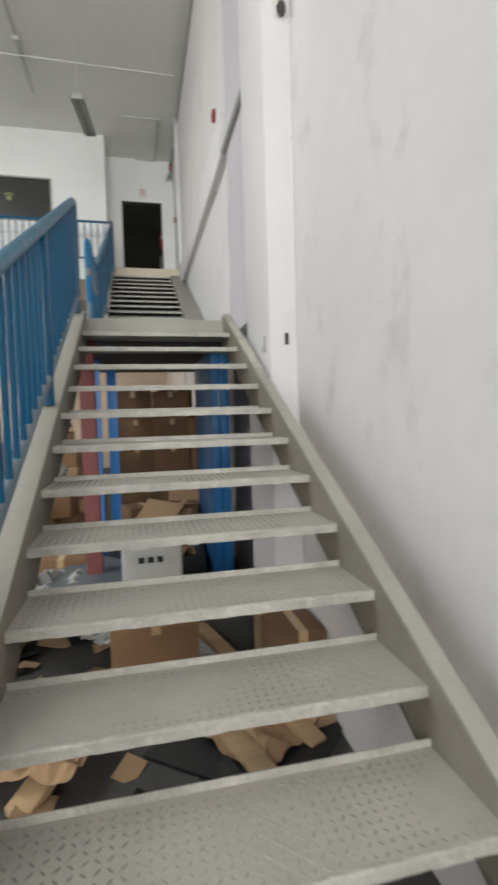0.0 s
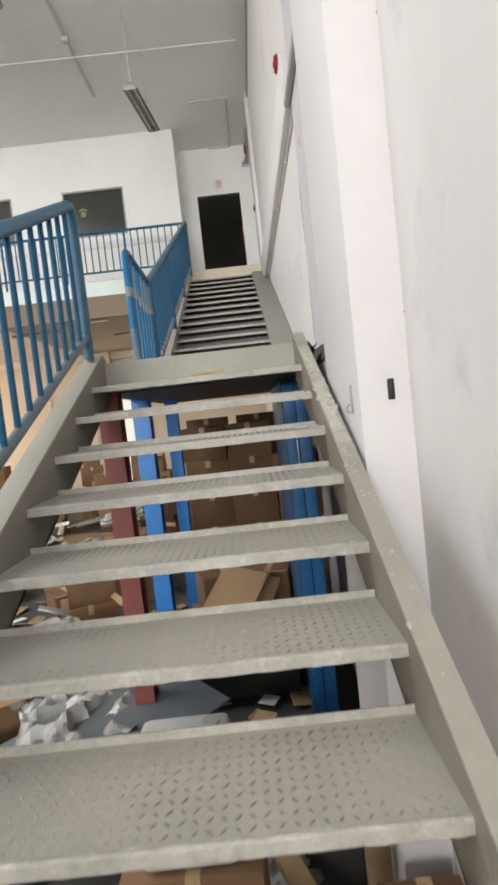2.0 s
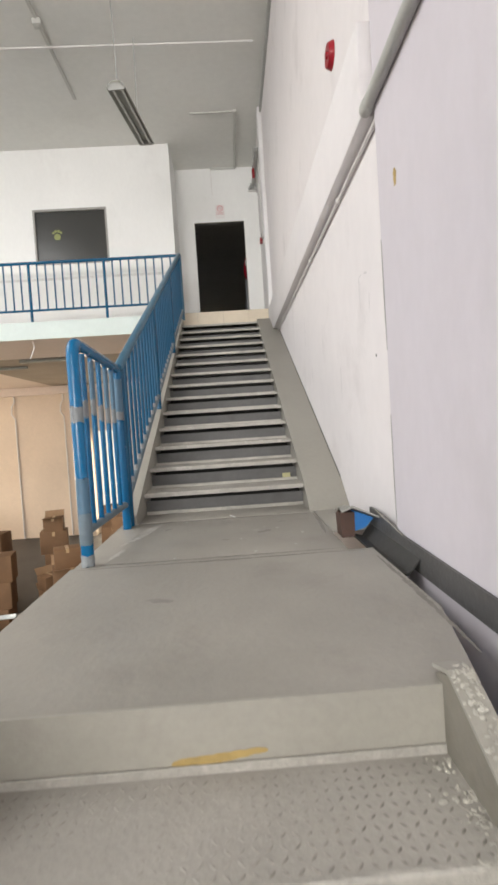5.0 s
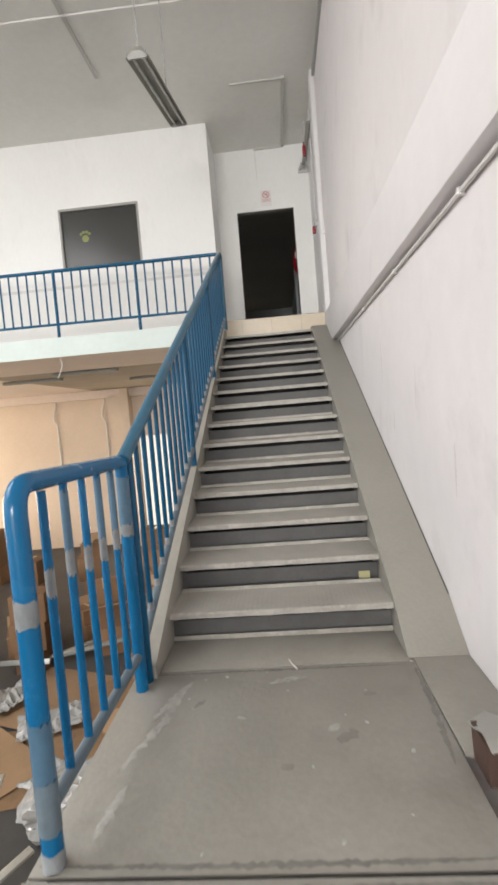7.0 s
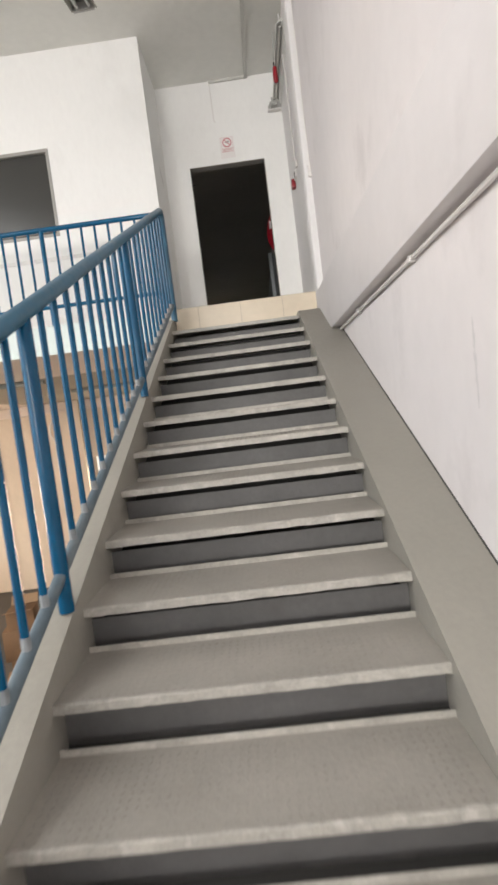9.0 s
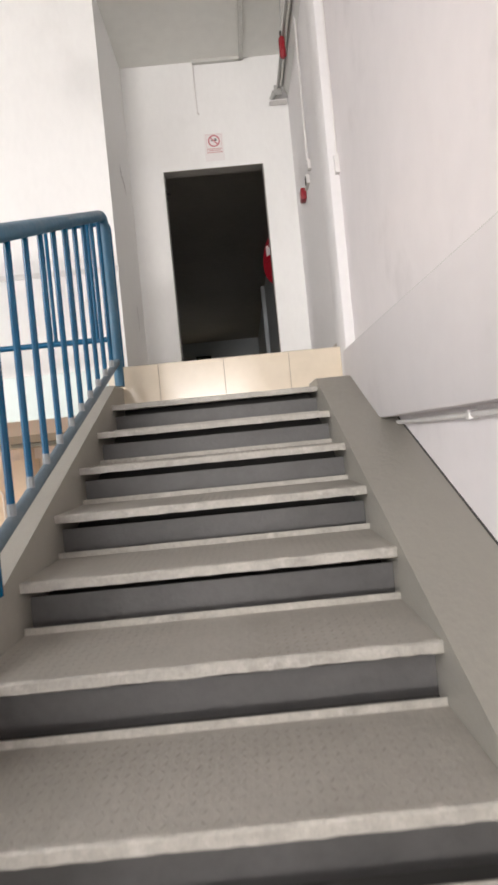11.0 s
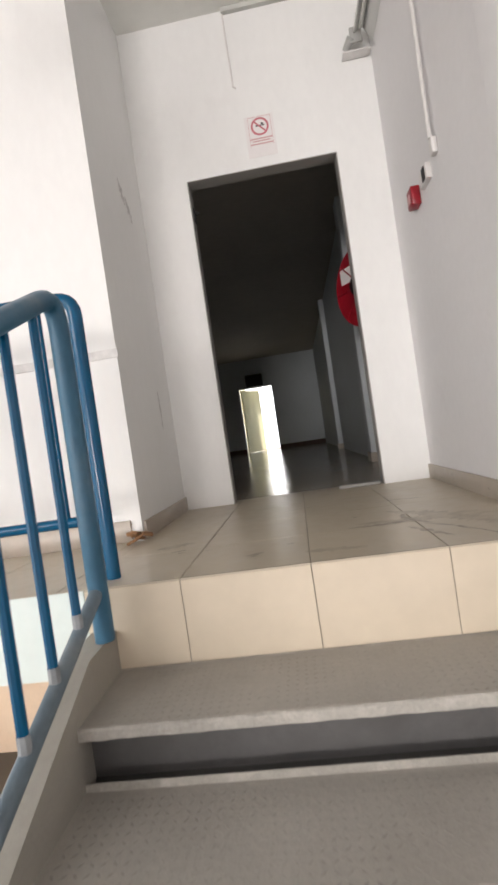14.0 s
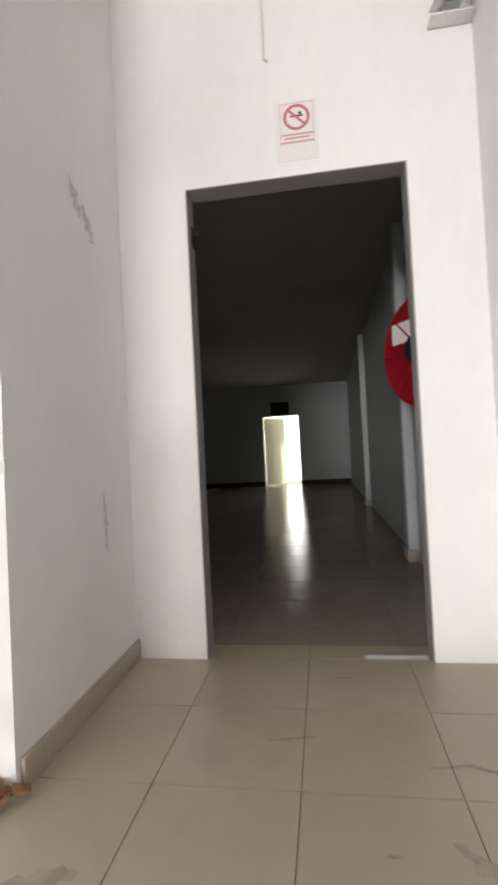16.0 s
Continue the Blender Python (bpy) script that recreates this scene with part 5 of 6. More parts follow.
def plank(a, b, w, t, roll=0.0, mat=None, name="timber_plank", label="raw sawn timber plank lying in the clutter", category="plank"):
    a, b = Vector(a), Vector(b)
    m = Matrix.Translation((a + b) / 2) @ (b - a).to_track_quat("X", "Z").to_matrix().to_4x4() @ pose(0, 0, 0, roll)
    bm = bmesh.new()
    box(bm, -(b - a).length / 2, (b - a).length / 2, -w / 2, w / 2, -t / 2, t / 2, m=m, bevel=0.003)
    return tagged(finish(name, bm, mat or WOOD), label, category, "loose timber" if mat is None else "")


G = GROUND
for a, b, w, t in (((-0.75, -4.3, G + 0.04), (0.1, -2.5, G + 0.32), 0.12, 0.045), ((0.35, -4.6, G + 0.03), (-0.3, -3.1, G + 0.25), 0.10, 0.04), ((0.55, -4.2, G + 0.03), (0.0, -3.0, G + 0.30), 0.09, 0.04),
                   ((-1.3, -4.6, G + 0.03), (-0.5, -3.2, G + 0.03), 0.14, 0.03), 
                   ((-1.6, -3.9, G + 0.06), (-1.0, -2.6, G + 0.10), 0.10, 0.04), ((-2.4, -4.4, G + 0.03), (-1.5, -3.3, G + 0.03), 0.12, 0.04)):
    plank(a, b, w, t)
plank((-1.15, -2.9, G + 0.36), (-0.35, -2.2, G + 0.42), 0.75, 0.012, mat=GREY_SHEET, name="grey_board", label="dark grey sheet of board on the clutter", category="board")
plank((-1.05, -3.22, G + 0.46), (-0.46, -3.05, G + 0.49), 0.55, 0.012, mat=GREY_SHEET, name="grey_board", label="slate grey sheet of board on the clutter", category="board")
plank((0.05, -4.3, G + 0.02), (0.6, -3.6, G + 0.02), 0.8, 0.012, mat=BLACK, name="rubber_mat", label="black rubber mat on the floor", category="mat")
plank((-0.12, -2.66, G + 0.03), (0.62, -2.70, G + 0.03), 0.55, 0.012, mat=BLACK, name="rubber_mat", label="black rubber mat under the landing", category="mat")
plank((-0.55, -1.62, G + 0.20), (0.34, -1.66, G + 0.22), 0.55, 0.25, mat=BLACK, name="black_crate", label="low black crate on the floor under the landing", category="crate")
small = thing("small_carton", (0.57, -3.8, G), "small brown carton standing beside the wall", "box")
part("body", box(bmesh.new(), 0.42, 0.69, -3.95, -3.65, G, G + 0.46, bevel=0.004), CARD, small)
part("tape", box(bmesh.new(), 0.545, 0.595, -3.952, -3.648, G + 0.36, G + 0.4615), TAPE, small, "shiny brown tape")
plank((0.43, -3.42, G + 0.31), (0.52, -3.42, G + 0.31), 0.05, 0.62, mat=WOOD, name="timber_post", label="upright timber offcut against the wall", category="plank")

# white plastic canister with three dark symbols
can = thing("plastic_canister", (-0.18, -3.49, G + 0.52), "white plastic canister with three dark printed squares", "canister")
under = thing("cardboard_box", (-0.18, -3.48, G), "brown cardboard box under the white canister", "box", "cardboard boxes")
part("body", box(bmesh.new(), -0.42, 0.06, -3.63, -3.33, G, G + 0.518, bevel=0.004), CARD, under)
part("tape", box(bmesh.new(), -0.20, -0.15, -3.632, -3.328, G + 0.40, G + 0.5195), TAPE, under, "shiny brown tape")
part("body", box(bmesh.new(), -0.345, -0.015, -3.61, -3.37, G + 0.52, G + 0.92, bevel=0.03), WHITE_PLASTIC, can)
for k in range(3):
    part("symbol", box(bmesh.new(), -0.255 + 0.05 * k, -0.222 + 0.05 * k, -3.614, -3.6105, G + 0.80, G + 0.832), BLACK, can, "dark printed square")
part("cap", tube(bmesh.new(), [(-0.075, -3.47, G + 0.915), (-0.075, -3.47, G + 0.95)], 0.03, 14), GREY, can, "grey screw cap")


def bag(name, x, y, z, r, seed, mat, label):
    bm = bmesh.new()
    bmesh.ops.create_icosphere(bm, subdivisions=4, radius=1)
    off = Vector((seed * 3.1, seed * 1.7, seed))
    for v in bm.verts:
        d = v.co.copy()
        v.co *= 1 + 0.40 * noise.noise(d * 1.6 + off) - 0.42 * abs(noise.noise(d * 3.4 + off)) - 0.16 * abs(noise.noise(d * 8 + off))
        v.co.z *= 0.5
        v.co = v.co * r + Vector((x, y, z + r * 0.42))
        v.co.z = max(v.co.z, z)
    return tagged(finish(name, bm, mat, smooth=25), label, "plastic bag", "plastic bags")


for k, (x, y, z, r) in enumerate(((-1.45, -1.55, G + 0.36, 0.26), (-1.7, -2.6, G, 0.33), (-0.95, -1.2, G, 0.33), (-0.45, -2.75, G + 0.02, 0.22), (-1.5, 0.9, G + 0.78, 0.28), (-2.2, 1.6, G, 0.4), (-3.2, 0.9, G, 0.42), (-1.25, 2.0, G, 0.30), (0.1, -3.2, G + 0.02, 0.18))):
    bag("plastic_bag", x, y, z, r, k + 1, BAG, "crumpled cloudy plastic bag on the clutter")
bm = bmesh.new()
rng = random.Random(51)
for k in range(240):
    w, d = rng.uniform(0.03, 0.16), rng.uniform(0.02, 0.10)
    box(bm, -w, w, -d, d, -0.003, 0.003, m=pose(rng.uniform(-3.2, 0.7), rng.uniform(-4.5, 1.0), G + rng.uniform(0.006, 0.05), rng.uniform(-20, 20), rng.uniform(-20, 20), rng.uniform(0, 180)), index=rng.randrange(4))
tagged(finish("floor_litter", bm, [PAPER, CARD_IN, BLACK, WOOD], smooth=0), "paper, board and timber scraps strewn over the floor", "litter", kind="stuff")


def crumpled_sheet(name, x, y, z, w, d, high, turn, seed, mat, label, category):
    """A loose sheet thrown down in sharp creases."""
    bm = bmesh.new()
    bmesh.ops.create_grid(bm, x_segments=34, y_segments=26, size=0.5)
    off = Vector((seed * 2.3, seed * 5.1, seed))
    for v in bm.verts:
        p = Vector((v.co.x * w * 3.2, v.co.y * d * 3.2, 0)) + off
        lift = 0.75 - 1.4 * abs(noise.noise(p * 1.3)) - 0.8 * abs(noise.noise(p * 3.1))
        rim = 1 - 0.55 * max(abs(v.co.x), abs(v.co.y)) * 2
        v.co = Vector((v.co.x * w + 0.03 * noise.noise(p * 2 + off), v.co.y * d + 0.03 * noise.noise(p * 2), high * max(0.0, lift) * rim + 0.004))
    bmesh.ops.solidify(bm, geom=bm.faces[:], thickness=0.002)
    bm.transform(pose(x, y, z, 0, 0, turn))
    return tagged(finish(name, bm, mat, smooth=22), label, category)


pile = thing("cardboard_box", (-0.86, -1.85, G), "brown cardboard box beside the red post", "box", "cardboard boxes")
part("body", box(bmesh.new(), -1.12, -0.68, -2.12, -1.6, G, G + 0.46, bevel=0.005), CARD, pile)
part("tape", box(bmesh.new(), -0.925, -0.875, -2.122, -1.598, G + 0.36, G + 0.4615), TAPE, pile, "shiny brown tape")
tagged(finish("foam_block", box(bmesh.new(), -0.11, 0.11, -0.06, 0.06, 0, 0.16, m=pose(-0.83, -1.80, G + 0.462, 0, 0, 14), bevel=0.008), PAPER), "white foam packing block on a cardboard box", "foam block")
tagged(finish("foam_block", box(bmesh.new(), -0.055, 0.055, -0.05, 0.05, 0, 0.19, m=pose(0.27, -1.50, G + 0.336, 0, 0, -20), bevel=0.008), PAPER), "white foam packing block on the black crate", "foam block")
crate = thing("dark_crate", (0.23, -3.06, G), "dark grey lidded crate under the stair", "crate")
part("body", box(bmesh.new(), -0.05, 0.50, -3.22, -2.90, G, G + 0.44, bevel=0.01), DARKROOM, crate)
part("lid", box(bmesh.new(), -0.065, 0.515, -3.235, -2.885, G + 0.44, G + 0.475, bevel=0.008), DARKROOM, crate, "dark grey lid")
for a, b, w in (((-0.30, -1.62, G + 0.34), (0.02, -1.20, G + 0.74), 0.42), ((-0.05, -1.50, G + 0.34), (0.16, -1.16, G + 0.66), 0.30)):
    plank(a, b, w, 0.008, 8, mat=CARD_IN, name="cardboard_sheet", label="flattened cardboard sheet leaning in the clutter", category="cardboard")
for k, (x, y, z, w, d, h, turn) in enumerate(((-0.98, -2.50, G + 0.36, 0.62, 0.50, 0.20, 20), (-1.25, -2.05, G + 0.30, 0.55, 0.50, 0.22, -30), (-1.0, -1.35, G, 0.60, 0.60, 0.30, 10))):
    crumpled_sheet("plastic_sheet", x, y, z, w, d, h, turn, k + 3, BAG, "crumpled clear plastic sheeting over the clutter", "plastic sheet")
for k, (x, y, z, w, d, h, turn) in enumerate(((-0.05, -1.75, G + 0.336, 0.50, 0.40, 0.22, 15), (0.30, -4.05, G + 0.03, 0.45, 0.40, 0.20, 40), (-0.72, -4.05, G + 0.10, 0.5, 0.4, 0.20, -15), (-1.5, -2.95, G, 0.7, 0.6, 0.30, 30), (0.12, -4.95, G, 0.26, 0.22, 0.22, 10))):
    crumpled_sheet("packing_paper", x, y, z, w, d, h, turn, k + 11, CARD_IN if k else CARD, "crumpled brown packing paper in the clutter", "paper")
# added brown sheets stand in for open floor, as the concrete is set dark
for k, (x, y, w, d, turn) in enumerate(((-2.55, 2.45, 1.7, 1.25, 12), (-3.15, 3.55, 1.6, 1.3, -18), (-2.15, 3.55, 1.1, 1.0, 30), (-3.45, 2.2, 1.2, 1.1, -35))):
    bm = bmesh.new()
    for e in (-0.5, 0.5):
        box(bm, (e - 0.5) * w / 2, (e + 0.5) * w / 2, -d / 2, d / 2, -0.004, 0, m=pose(x, y, G + 0.012 + 0.011 * k, 0, 1.2 * (1 if e > 0 else -1) * (k % 2), turn))
    tagged(finish("cardboard_sheet", bm, CARD_IN if k % 2 else FLOOR_SHEET, smooth=0), "added flat brown sheet standing in for open store floor", "cardboard")
for k, (x, y, w, d, h, turn) in enumerate(((-2.95, 3.0, 0.75, 0.5, 0.22, 25), (-2.45, 2.05, 0.55, 0.45, 0.18, -20), (-3.75, 3.5, 0.6, 0.5, 0.25, 60))):
    crumpled_sheet("plastic_sheet", x, y, G + 0.06, w, d, h, turn, k + 31, BAG, "crumpled clear plastic sheeting on the open store floor", "plastic sheet")
for k, (x, y, turn) in enumerate(((-3.9, 4.35, 25), (-3.5, 4.5, 10), (-3.2, 4.7, 40), (-4.3, 4.2, -15))):
    a = Vector((x, y, G + 0.10 + 0.03 * k))
    b = a + Vector((0.9 * math.cos(math.radians(turn)), 0.9 * math.sin(math.radians(turn)), 0.12))
    plank(a, b, 0.07, 0.03, 20 * k, mat=GALV, name="metal_offcut", label="loose galvanised metal offcut on the heap", category="offcut")
# metal offcuts and scraps between the boxes beside the landing
rng = random.Random(77)
for k in range(14):
    x, y = rng.uniform(-2.6, -1.05), rng.uniform(-1.4, 1.2)
    a = Vector((x, y, G + rng.uniform(0.35, 0.85)))
    b = a + Vector((rng.uniform(-0.4, 0.4), rng.uniform(-0.5, 0.5), rng.uniform(-0.12, 0.12)))
    plank(a, b, rng.uniform(0.03, 0.08), 0.02, rng.uniform(0, 60), mat=GALV if k % 3 else WOOD, name="metal_offcut" if k % 3 else "timber_offcut", label="loose galvanised metal offcut on the heap" if k % 3 else "loose timber offcut on the heap", category="offcut")

# pipes on the store wall, strip lamps under the slab
bm = bmesh.new()
for x in (-5.0, -6.45, -9.3):
    tube(bm, [(x, 11.37, GROUND), (x, 11.37, 1.25), (x - 0.08, 11.33, 1.40), (x - 0.06, 11.33, 1.62), (x, 11.37, 1.75), (x, 11.37, MEZZ - 0.28)], 0.024, 8)
setting(finish("store_pipes", bm, PVC), "thin vertical pipes on the cream store wall", "pipe")
bm = bmesh.new()
for x, y in ((-3.4, 6.2), (-4.8, 7.0), (-6.4, 5.4), (-2.6, 8.2)):
    box(bm, x - 0.6, x + 0.6, y - 0.05, y + 0.05, MEZZ - 0.33, MEZZ - 0.273, bevel=0.006)
setting(finish("soffit_lamps", bm, DULL_GALV), "unlit strip lamps under the slab", "lamp")
wire = tube(bmesh.new(), [(-3.05, 4.45, MEZZ - 0.27), (-3.02, 4.43, MEZZ - 0.36), (-3.05, 4.42, MEZZ - 0.46), (-3.10, 4.42, MEZZ - 0.55)], 0.008, 6)
tagged(finish("hanging_wire", wire, PVC), "short white wire hanging from the slab edge", "wire")

# ---- tiles of the mezzanine floor, laid last ----
TX, TY0, TS, J = 0.013, EDGE_Y, 0.4025, 0.003


def tile_mesh(name, w, d, mat, flat=True):
    bm = bmesh.new()
    box(bm, 0, w, 0, d, -0.0115, 0.0) if flat else box(bm, 0, w, -0.004, 0.0, 0, d)
    top = [e for e in bm.edges if (all(v.co.z > -0.001 for v in e.verts) if flat else all(v.co.y < -0.0035 for v in e.verts))]
    bmesh.ops.bevel(bm, geom=top, offset=0.0008, segments=1, affect="EDGES")
    me = bpy.data.meshes.new(name)
    bm.to_mesh(me)
    bm.free()
    me.materials.append(mat)
    return me


cache = {}
uneven = random.Random(17)


def lay(parent, x0, x1, y0, y1, mat=TILE):
    i0, i1 = math.floor((x0 - TX) / TS), math.ceil((x1 - TX) / TS)
    j0, j1 = math.floor((y0 - TY0) / TS + 1e-6), math.ceil((y1 - TY0) / TS)
    for i in range(i0, i1):
        for j in range(j0, j1):
            a, b = max(x0, TX + i * TS + J / 2), min(x1, TX + (i + 1) * TS - J / 2)
            c, d = max(y0, TY0 + j * TS + (J / 2 if j else 0)), min(y1, TY0 + (j + 1) * TS - J / 2)
            if b - a < 0.02 or d - c < 0.02:
                continue
            key = (round(b - a, 3), round(d - c, 3), mat.name)
            if key not in cache:
                cache[key] = tile_mesh("tile", b - a, d - c, mat)
            t = place("tile", cache[key], parent, at=(a, c, MEZZ))
            if mat is TILE_FAR:
                t.rotation_euler = (uneven.gauss(0, 0.0018), uneven.gauss(0, 0.0018), 0)


lay(base, SIDE_X, WALL_X + 0.01, EDGE_Y - 0.004, DOOR_Y + 0.16)
lay(base, -3.6, SIDE_X, EDGE_Y - 0.004, OFFICE_Y)
lay(base2, -2.6, WALL_X, DOOR_Y + 0.16, FAR_Y + 0.2, TILE_FAR)
bm = box(bmesh.new(), HALL_X, -3.605, EDGE_Y, OFFICE_Y, MEZZ - 0.011, MEZZ)
box(bm, -4.6, -2.605, DOOR_Y + 0.17, FAR_Y + 0.2, MEZZ - 0.011, MEZZ)
setting(finish("floor_far_tiles", bm, TILE, smooth=0), "beige tiled floor out of reach", "floor")
edge_tiles = setting(finish("stair_head_riser", box(bmesh.new(), -0.62, WALL_X - 0.06, EDGE_Y + 0.0005, EDGE_Y + 0.0035, 2.16, MEZZ - 0.013), GROUT, smooth=0), "cream tiled riser at the head of the stair", "riser")
xs = [-0.70, TX - TS, TX, TX + TS, WALL_X - 0.05]
for a, b in zip(xs, xs[1:]):
    w = b - a - J
    place("riser_tile", tile_mesh("riser_tile", w, MEZZ - 2.1705 - 0.006, RISER_TILE, False), edge_tiles, "cream glazed tile", at=(a + J / 2, EDGE_Y, 2.1715))

# ---- stains and scuffs ----
GRIME = material("brown_floor_grime", (0.27, 0.23, 0.18), 0.45, vary=0.15, big=8, fine=40, dirt=(0.47, 0.41, 0.315), dirt_amount=0.95, dirt_scale=26.0, dirt_sharp=0.26)
SCUFF = material("grey_wall_scuff", (0.66, 0.635, 0.64), 0.8, vary=0.1, big=9, fine=40, bump=0.1)
STICKER2 = material("yellowish_paper", (0.50, 0.47, 0.26), 0.8, vary=0.08)
DUST = material("pale_dust", (0.44, 0.42, 0.385), 0.8, vary=0.12, big=9, fine=40, dirt=(0.295, 0.282, 0.252), dirt_amount=0.95, dirt_scale=22.0, dirt_sharp=0.24)


def smear(bm, path, width, to_world, seed):
    """A thin ragged streak along a path of (u, v) points."""
    r = random.Random(seed)
    pts = []
    for (a, b), (c, d) in zip(path, path[1:]):
        n = max(3, int(math.hypot(c - a, d - b) / 0.012))
        pts += [(a + (c - a) * k / n, b + (d - b) * k / n) for k in range(n)]
    pts.append(path[-1])
    rows = []
    for k, (u, v) in enumerate(pts):
        q, p = pts[min(k + 1, len(pts) - 1)], pts[max(k - 1, 0)]
        du, dv = q[0] - p[0], q[1] - p[1]
        m = math.hypot(du, dv) or 1
        taper = math.sin(math.pi * (k + 0.5) / len(pts)) ** 0.6
        w1, w2 = width * taper * r.uniform(0.3, 1.2), width * taper * r.uniform(0.3, 1.2)
        rows.append((bm.verts.new(to_world(u - dv / m * w1, v + du / m * w1)), bm.verts.new(to_world(u + dv / m * w2, v - du / m * w2))))
    for (a, b), (c, d) in zip(rows, rows[1:]):
        bm.faces.new((a, b, d, c))


on_tiles = lambda u, v: (u, v, MEZZ + 0.0012)
bm = bmesh.new()
for k, (path, w) in enumerate((([(0.17, 4.70), (0.30, 4.69), (0.42, 4.71)], 0.016), ([(0.40, 4.84), (0.39, 4.77), (0.42, 4.70), (0.46, 4.62)], 0.024), ([(0.37, 4.60), (0.41, 4.52), (0.47, 4.40)], 0.018), ([(0.42, 4.64), (0.50, 4.55), (0.56, 4.44), (0.60, 4.35)], 0.009), ([(-0.20, 4.46), (-0.14, 4.48)], 0.012), ([(-0.52, 4.66), (-0.46, 4.67)], 0.009), ([(-0.1, 5.30), (0.05, 5.33)], 0.006), ([(0.35, 5.2), (0.46, 5.22), (0.58, 5.18)], 0.008), ([(0.1, 5.72), (0.18, 5.72)], 0.005))):
    smear(bm, path, w, lambda u, v, k=k: (u, v, MEZZ + 0.0009 + 0.0001 * k), k)
for k, (x, y) in enumerate(((-0.47, 4.63), (-0.36, 4.62), (-0.17, 4.45), (-0.05, 4.56), (0.22, 4.9))):
    smear(bm, [(x - 0.014, y), (x + 0.014, y + 0.004)], 0.007, on_tiles, 20 + k)
smear(bm, [(-0.62, 4.2838), (-0.1, 4.2842), (0.3, 4.2838), (0.72, 4.2842)], 0.0035, on_tiles, 27)
tagged(finish("floor_stains", bm, GRIME, smooth=0), "brown smears of dirt on the beige tiles", "stain", kind="stuff")
FAINT = material("faint_floor_grime", (0.385, 0.33, 0.25), 0.4, vary=0.10, big=8, fine=40, dirt=(0.48, 0.415, 0.32), dirt_amount=1.0, dirt_scale=16.0, dirt_sharp=0.26)
bm = bmesh.new()
for k, (path, w) in enumerate((([(0.35, 4.95), (0.5, 4.8), (0.62, 4.6), (0.7, 4.4)], 0.06), ([(0.2, 4.75), (0.45, 4.72), (0.66, 4.74)], 0.045), ([(-0.6, 4.75), (-0.45, 4.8)], 0.04), ([(0.0, 4.42), (0.2, 4.40)], 0.03))):
    smear(bm, path, w, lambda u, v, k=k: (u, v, MEZZ + 0.0002 + 0.00008 * k), 200 + k)
tagged(finish("faint_stains", bm, FAINT, smooth=0), "faint brownish stains spread over the beige tiles", "stain", kind="stuff")
PATCH = material("grey_plaster_patch", (0.60, 0.585, 0.575), 0.9, vary=0.12, big=20, fine=60, bump=0.2, dirt=(0.76, 0.745, 0.745), dirt_amount=0.95, dirt_scale=30.0, dirt_sharp=0.24)
bm = bmesh.new()
for k, (path, w) in enumerate((([(5.43, 4.34), (5.50, 4.22)], 0.030), ([(5.52, 4.28), (5.60, 4.16)], 0.036), ([(5.60, 3.18), (5.61, 2.95)], 0.018))):
    smear(bm, path, w, lambda u, v: (SIDE_X + 0.0012, u, v), 30 + k)
tagged(finish("plaster_patches", bm, PATCH, smooth=0), "chipped grey patches on the recess wall", "stain", kind="stuff")
bm = bmesh.new()
for k, (path, w) in enumerate((([(-0.82, 1.37), (-0.76, 1.365), (-0.755, 1.27), (-0.775, 1.17)], 0.010), ([(-0.92, 1.35), (-0.86, 1.36)], 0.008), ([(-0.94, 1.24), (-0.93, 1.14)], 0.008), ([(-0.83, 1.15), (-0.84, 1.10)], 0.010), ([(-0.2, 0.95), (-0.19, 0.7)], 0.012), ([(0.35, 1.35), (0.38, 1.1)], 0.010), ([(1.2, 1.6), (1.21, 1.3)], 0.012), ([(0.9, 1.1), (0.93, 0.95)], 0.014))):
    smear(bm, path, w, lambda u, v: (WALL_X + 0.0035, u, v), 50 + k)
tagged(finish("wall_scuffs", bm, SCUFF, smooth=0), "grey scuff marks on the white plaster", "stain", kind="stuff")
bm = bmesh.new()
for k, (path, w) in enumerate((([(-0.60, -0.9), (-0.50, -0.62), (-0.46, -0.38)], 0.022), ([(-0.58, -1.15), (-0.55, -0.95)], 0.02), ([(0.12, -0.72), (0.16, -0.68)], 0.018), ([(-0.22, -0.62), (-0.18, -0.63)], 0.012), ([(-0.10, -0.40), (-0.02, -0.37), (0.06, -0.36)], 0.022), ([(-0.55, -0.62), (-0.44, -0.36)], 0.03))):
    smear(bm, path, w, lambda u, v, k=k: (u, v, -0.0033 + 0.0002 * k), 90 + k)
tagged(finish("landing_dust", bm, DUST, smooth=0), "pale dust trodden along the landing edge", "stain", kind="stuff")
bm = bmesh.new()
for k, (path, w) in enumerate((([(0.15, -0.78), (0.22, -0.72)], 0.035), ([(-0.05, -0.9), (-0.01, -0.88)], 0.02), ([(0.28, -0.5), (0.33, -0.5)], 0.018), ([(-0.3, -1.75), (-0.2, -1.78)], 0.025), ([(-0.4, -0.55), (-0.36, -0.5)], 0.015))):
    smear(bm, path, w, lambda u, v: (u, v, 0.0008 if v < -1.26 else -0.0031), 110 + k)
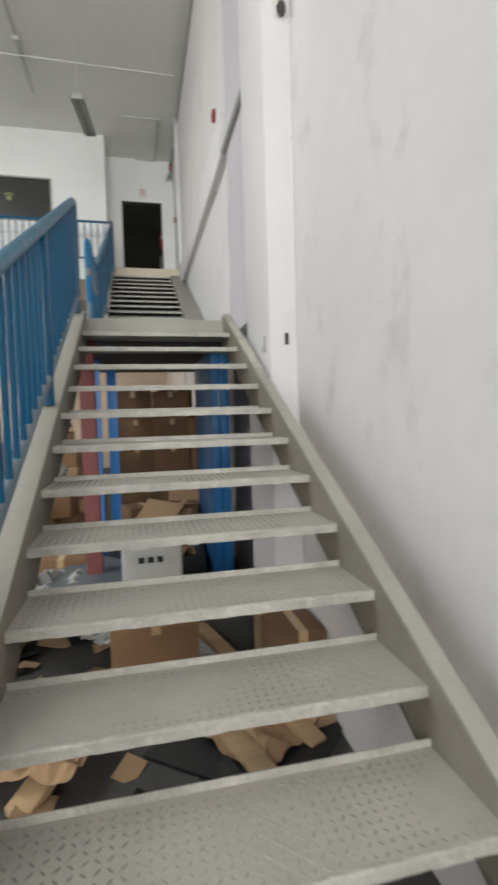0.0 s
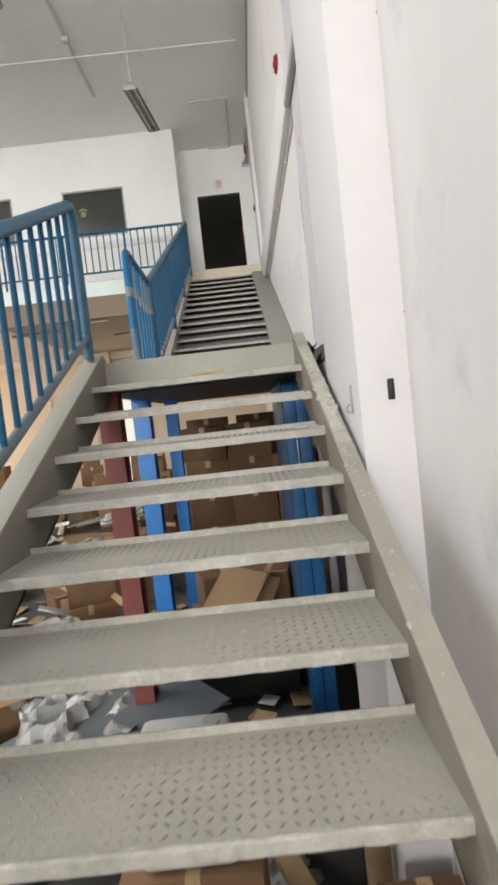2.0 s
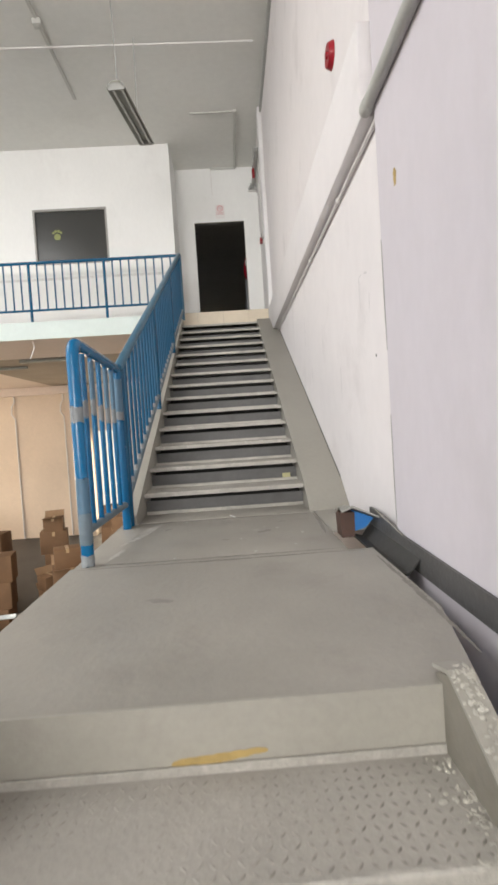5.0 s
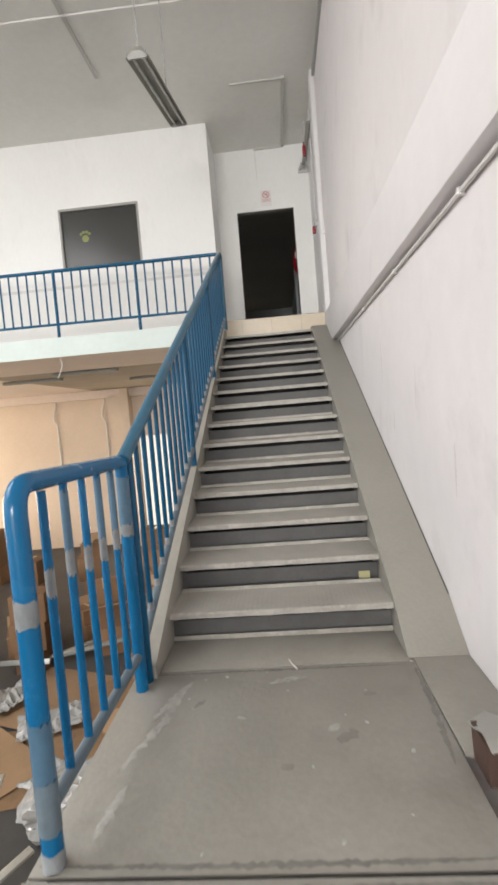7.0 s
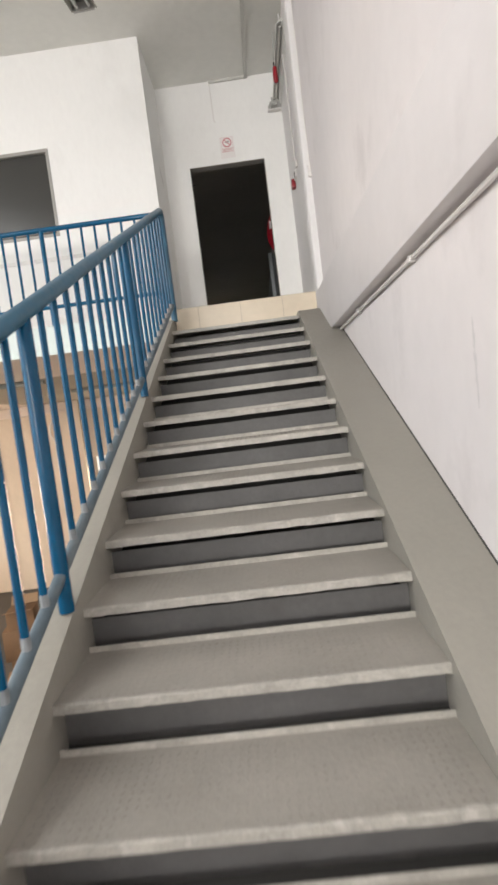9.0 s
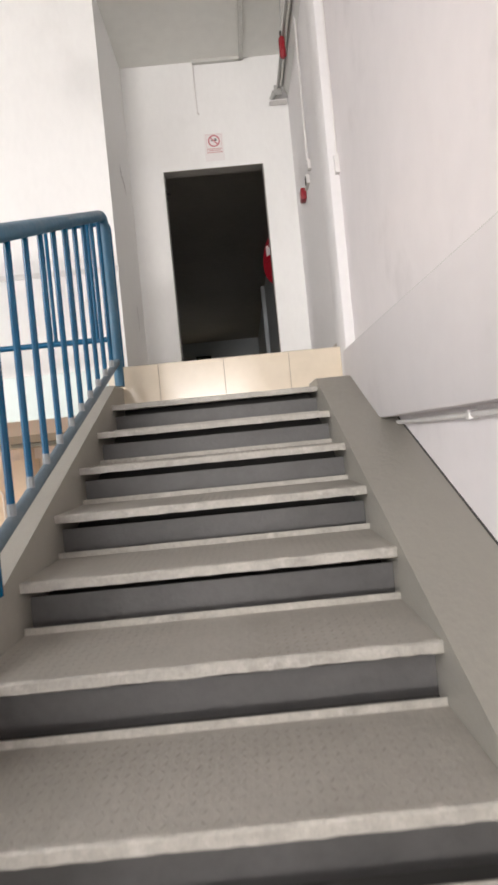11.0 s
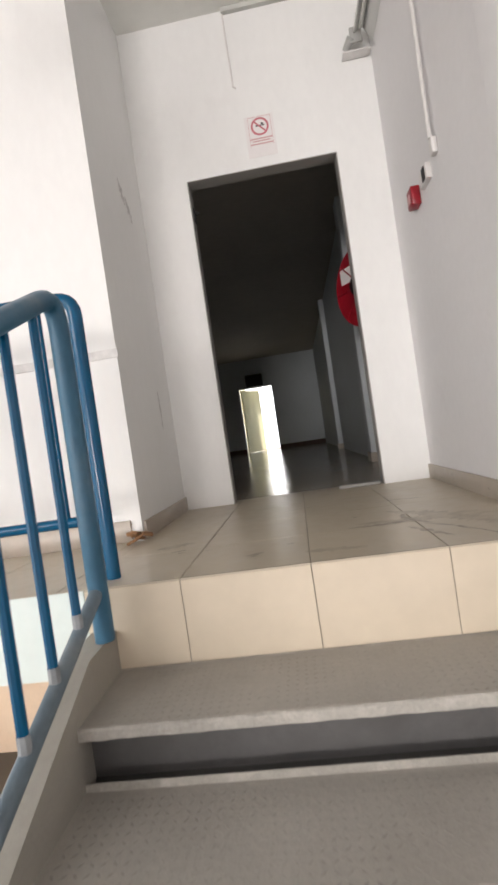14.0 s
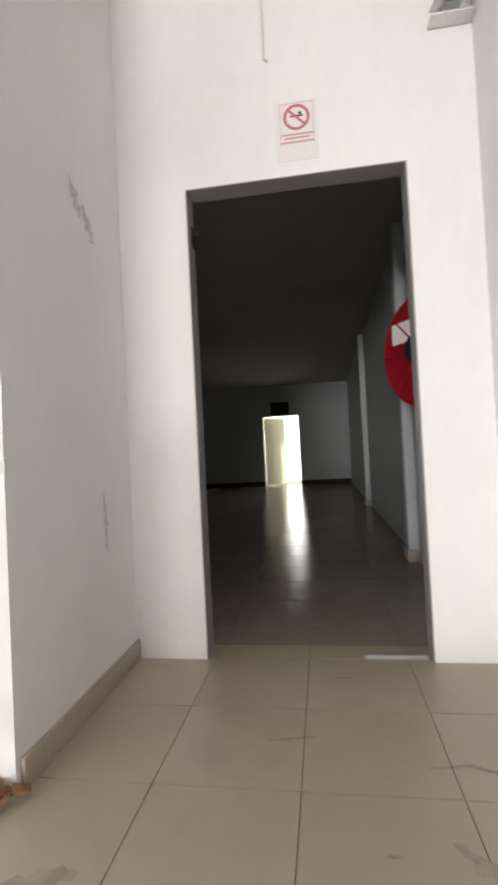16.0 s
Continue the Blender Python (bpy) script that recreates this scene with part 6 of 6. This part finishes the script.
LAND_STAIN = material("landing_stain", (0.245, 0.232, 0.205), 0.6, vary=0.15, big=8, fine=40, bump=0.1)
tagged(finish("landing_stains", bm, LAND_STAIN, smooth=0), "dark brown stains on the landing plates", "stain", kind="stuff")
bm = bmesh.new()
for k, (path, w) in enumerate((([(-0.70, -1.225), (-0.2, -1.232), (0.3, -1.228), (0.53, -1.222)], 0.013), ([(-0.66, -0.292), (-0.1, -0.288), (0.5, -0.29)], 0.010), ([(0.50, -0.9), (0.525, -0.6), (0.53, -0.32)], 0.014))):
    smear(bm, path, w, lambda u, v: (u, v, -0.0034), 130 + k)
for k, (path, w) in enumerate((([(-0.70, -1.295), (-0.1, -1.30), (0.4, -1.292), (0.63, -1.297)], 0.010), ([(0.615, -2.3), (0.628, -1.8), (0.625, -1.4)], 0.012))):
    smear(bm, path, w, lambda u, v: (u, v, 0.0006), 140 + k)
tagged(finish("seam_grime", bm, SEAM, smooth=0), "dark grime along the landing plate seams", "stain", kind="stuff")
# a chip of yellowish paper and a torn label on the steps
tagged(finish("paper_scrap", box(bmesh.new(), 0.41, 0.472, 0.0, 0.001, 0.0, 0.050, m=pose(0, 0.344, RISE_U + 0.001, -10, 0, 0)), STICKER2, smooth=0), "small yellowish paper scrap against a riser", "paper")
bm = bmesh.new()
smear(bm, [(-1.49, 1.585), (-1.492, 1.55), (-1.487, 1.515)], 0.024, lambda u, v: (WALL_X - 0.0315, u, v), 61)
tagged(finish("bare_plaster_patch", bm, OCHRE, smooth=0), "small ochre patch of bare plaster on the wall", "stain")
tagged(finish("wall_hook", tube(bmesh.new(), [(WALL_X + 0.006, -0.70, 2.52), (WALL_X - 0.004, -0.69, 2.47), (WALL_X - 0.006, -0.63, 2.44), (WALL_X - 0.002, -0.585, 2.415)], 0.006, 6), FRAME), "short bent grey wire sticking out of the wall", "wire")
tagged(finish("plug_hole", tube(bmesh.new(), [(WALL_X + 0.007, -1.0, 0.905), (WALL_X + 0.0035, -1.0, 0.905)], 0.008, 8), BLACK), "small dark plug hole in the white plaster", "hole")
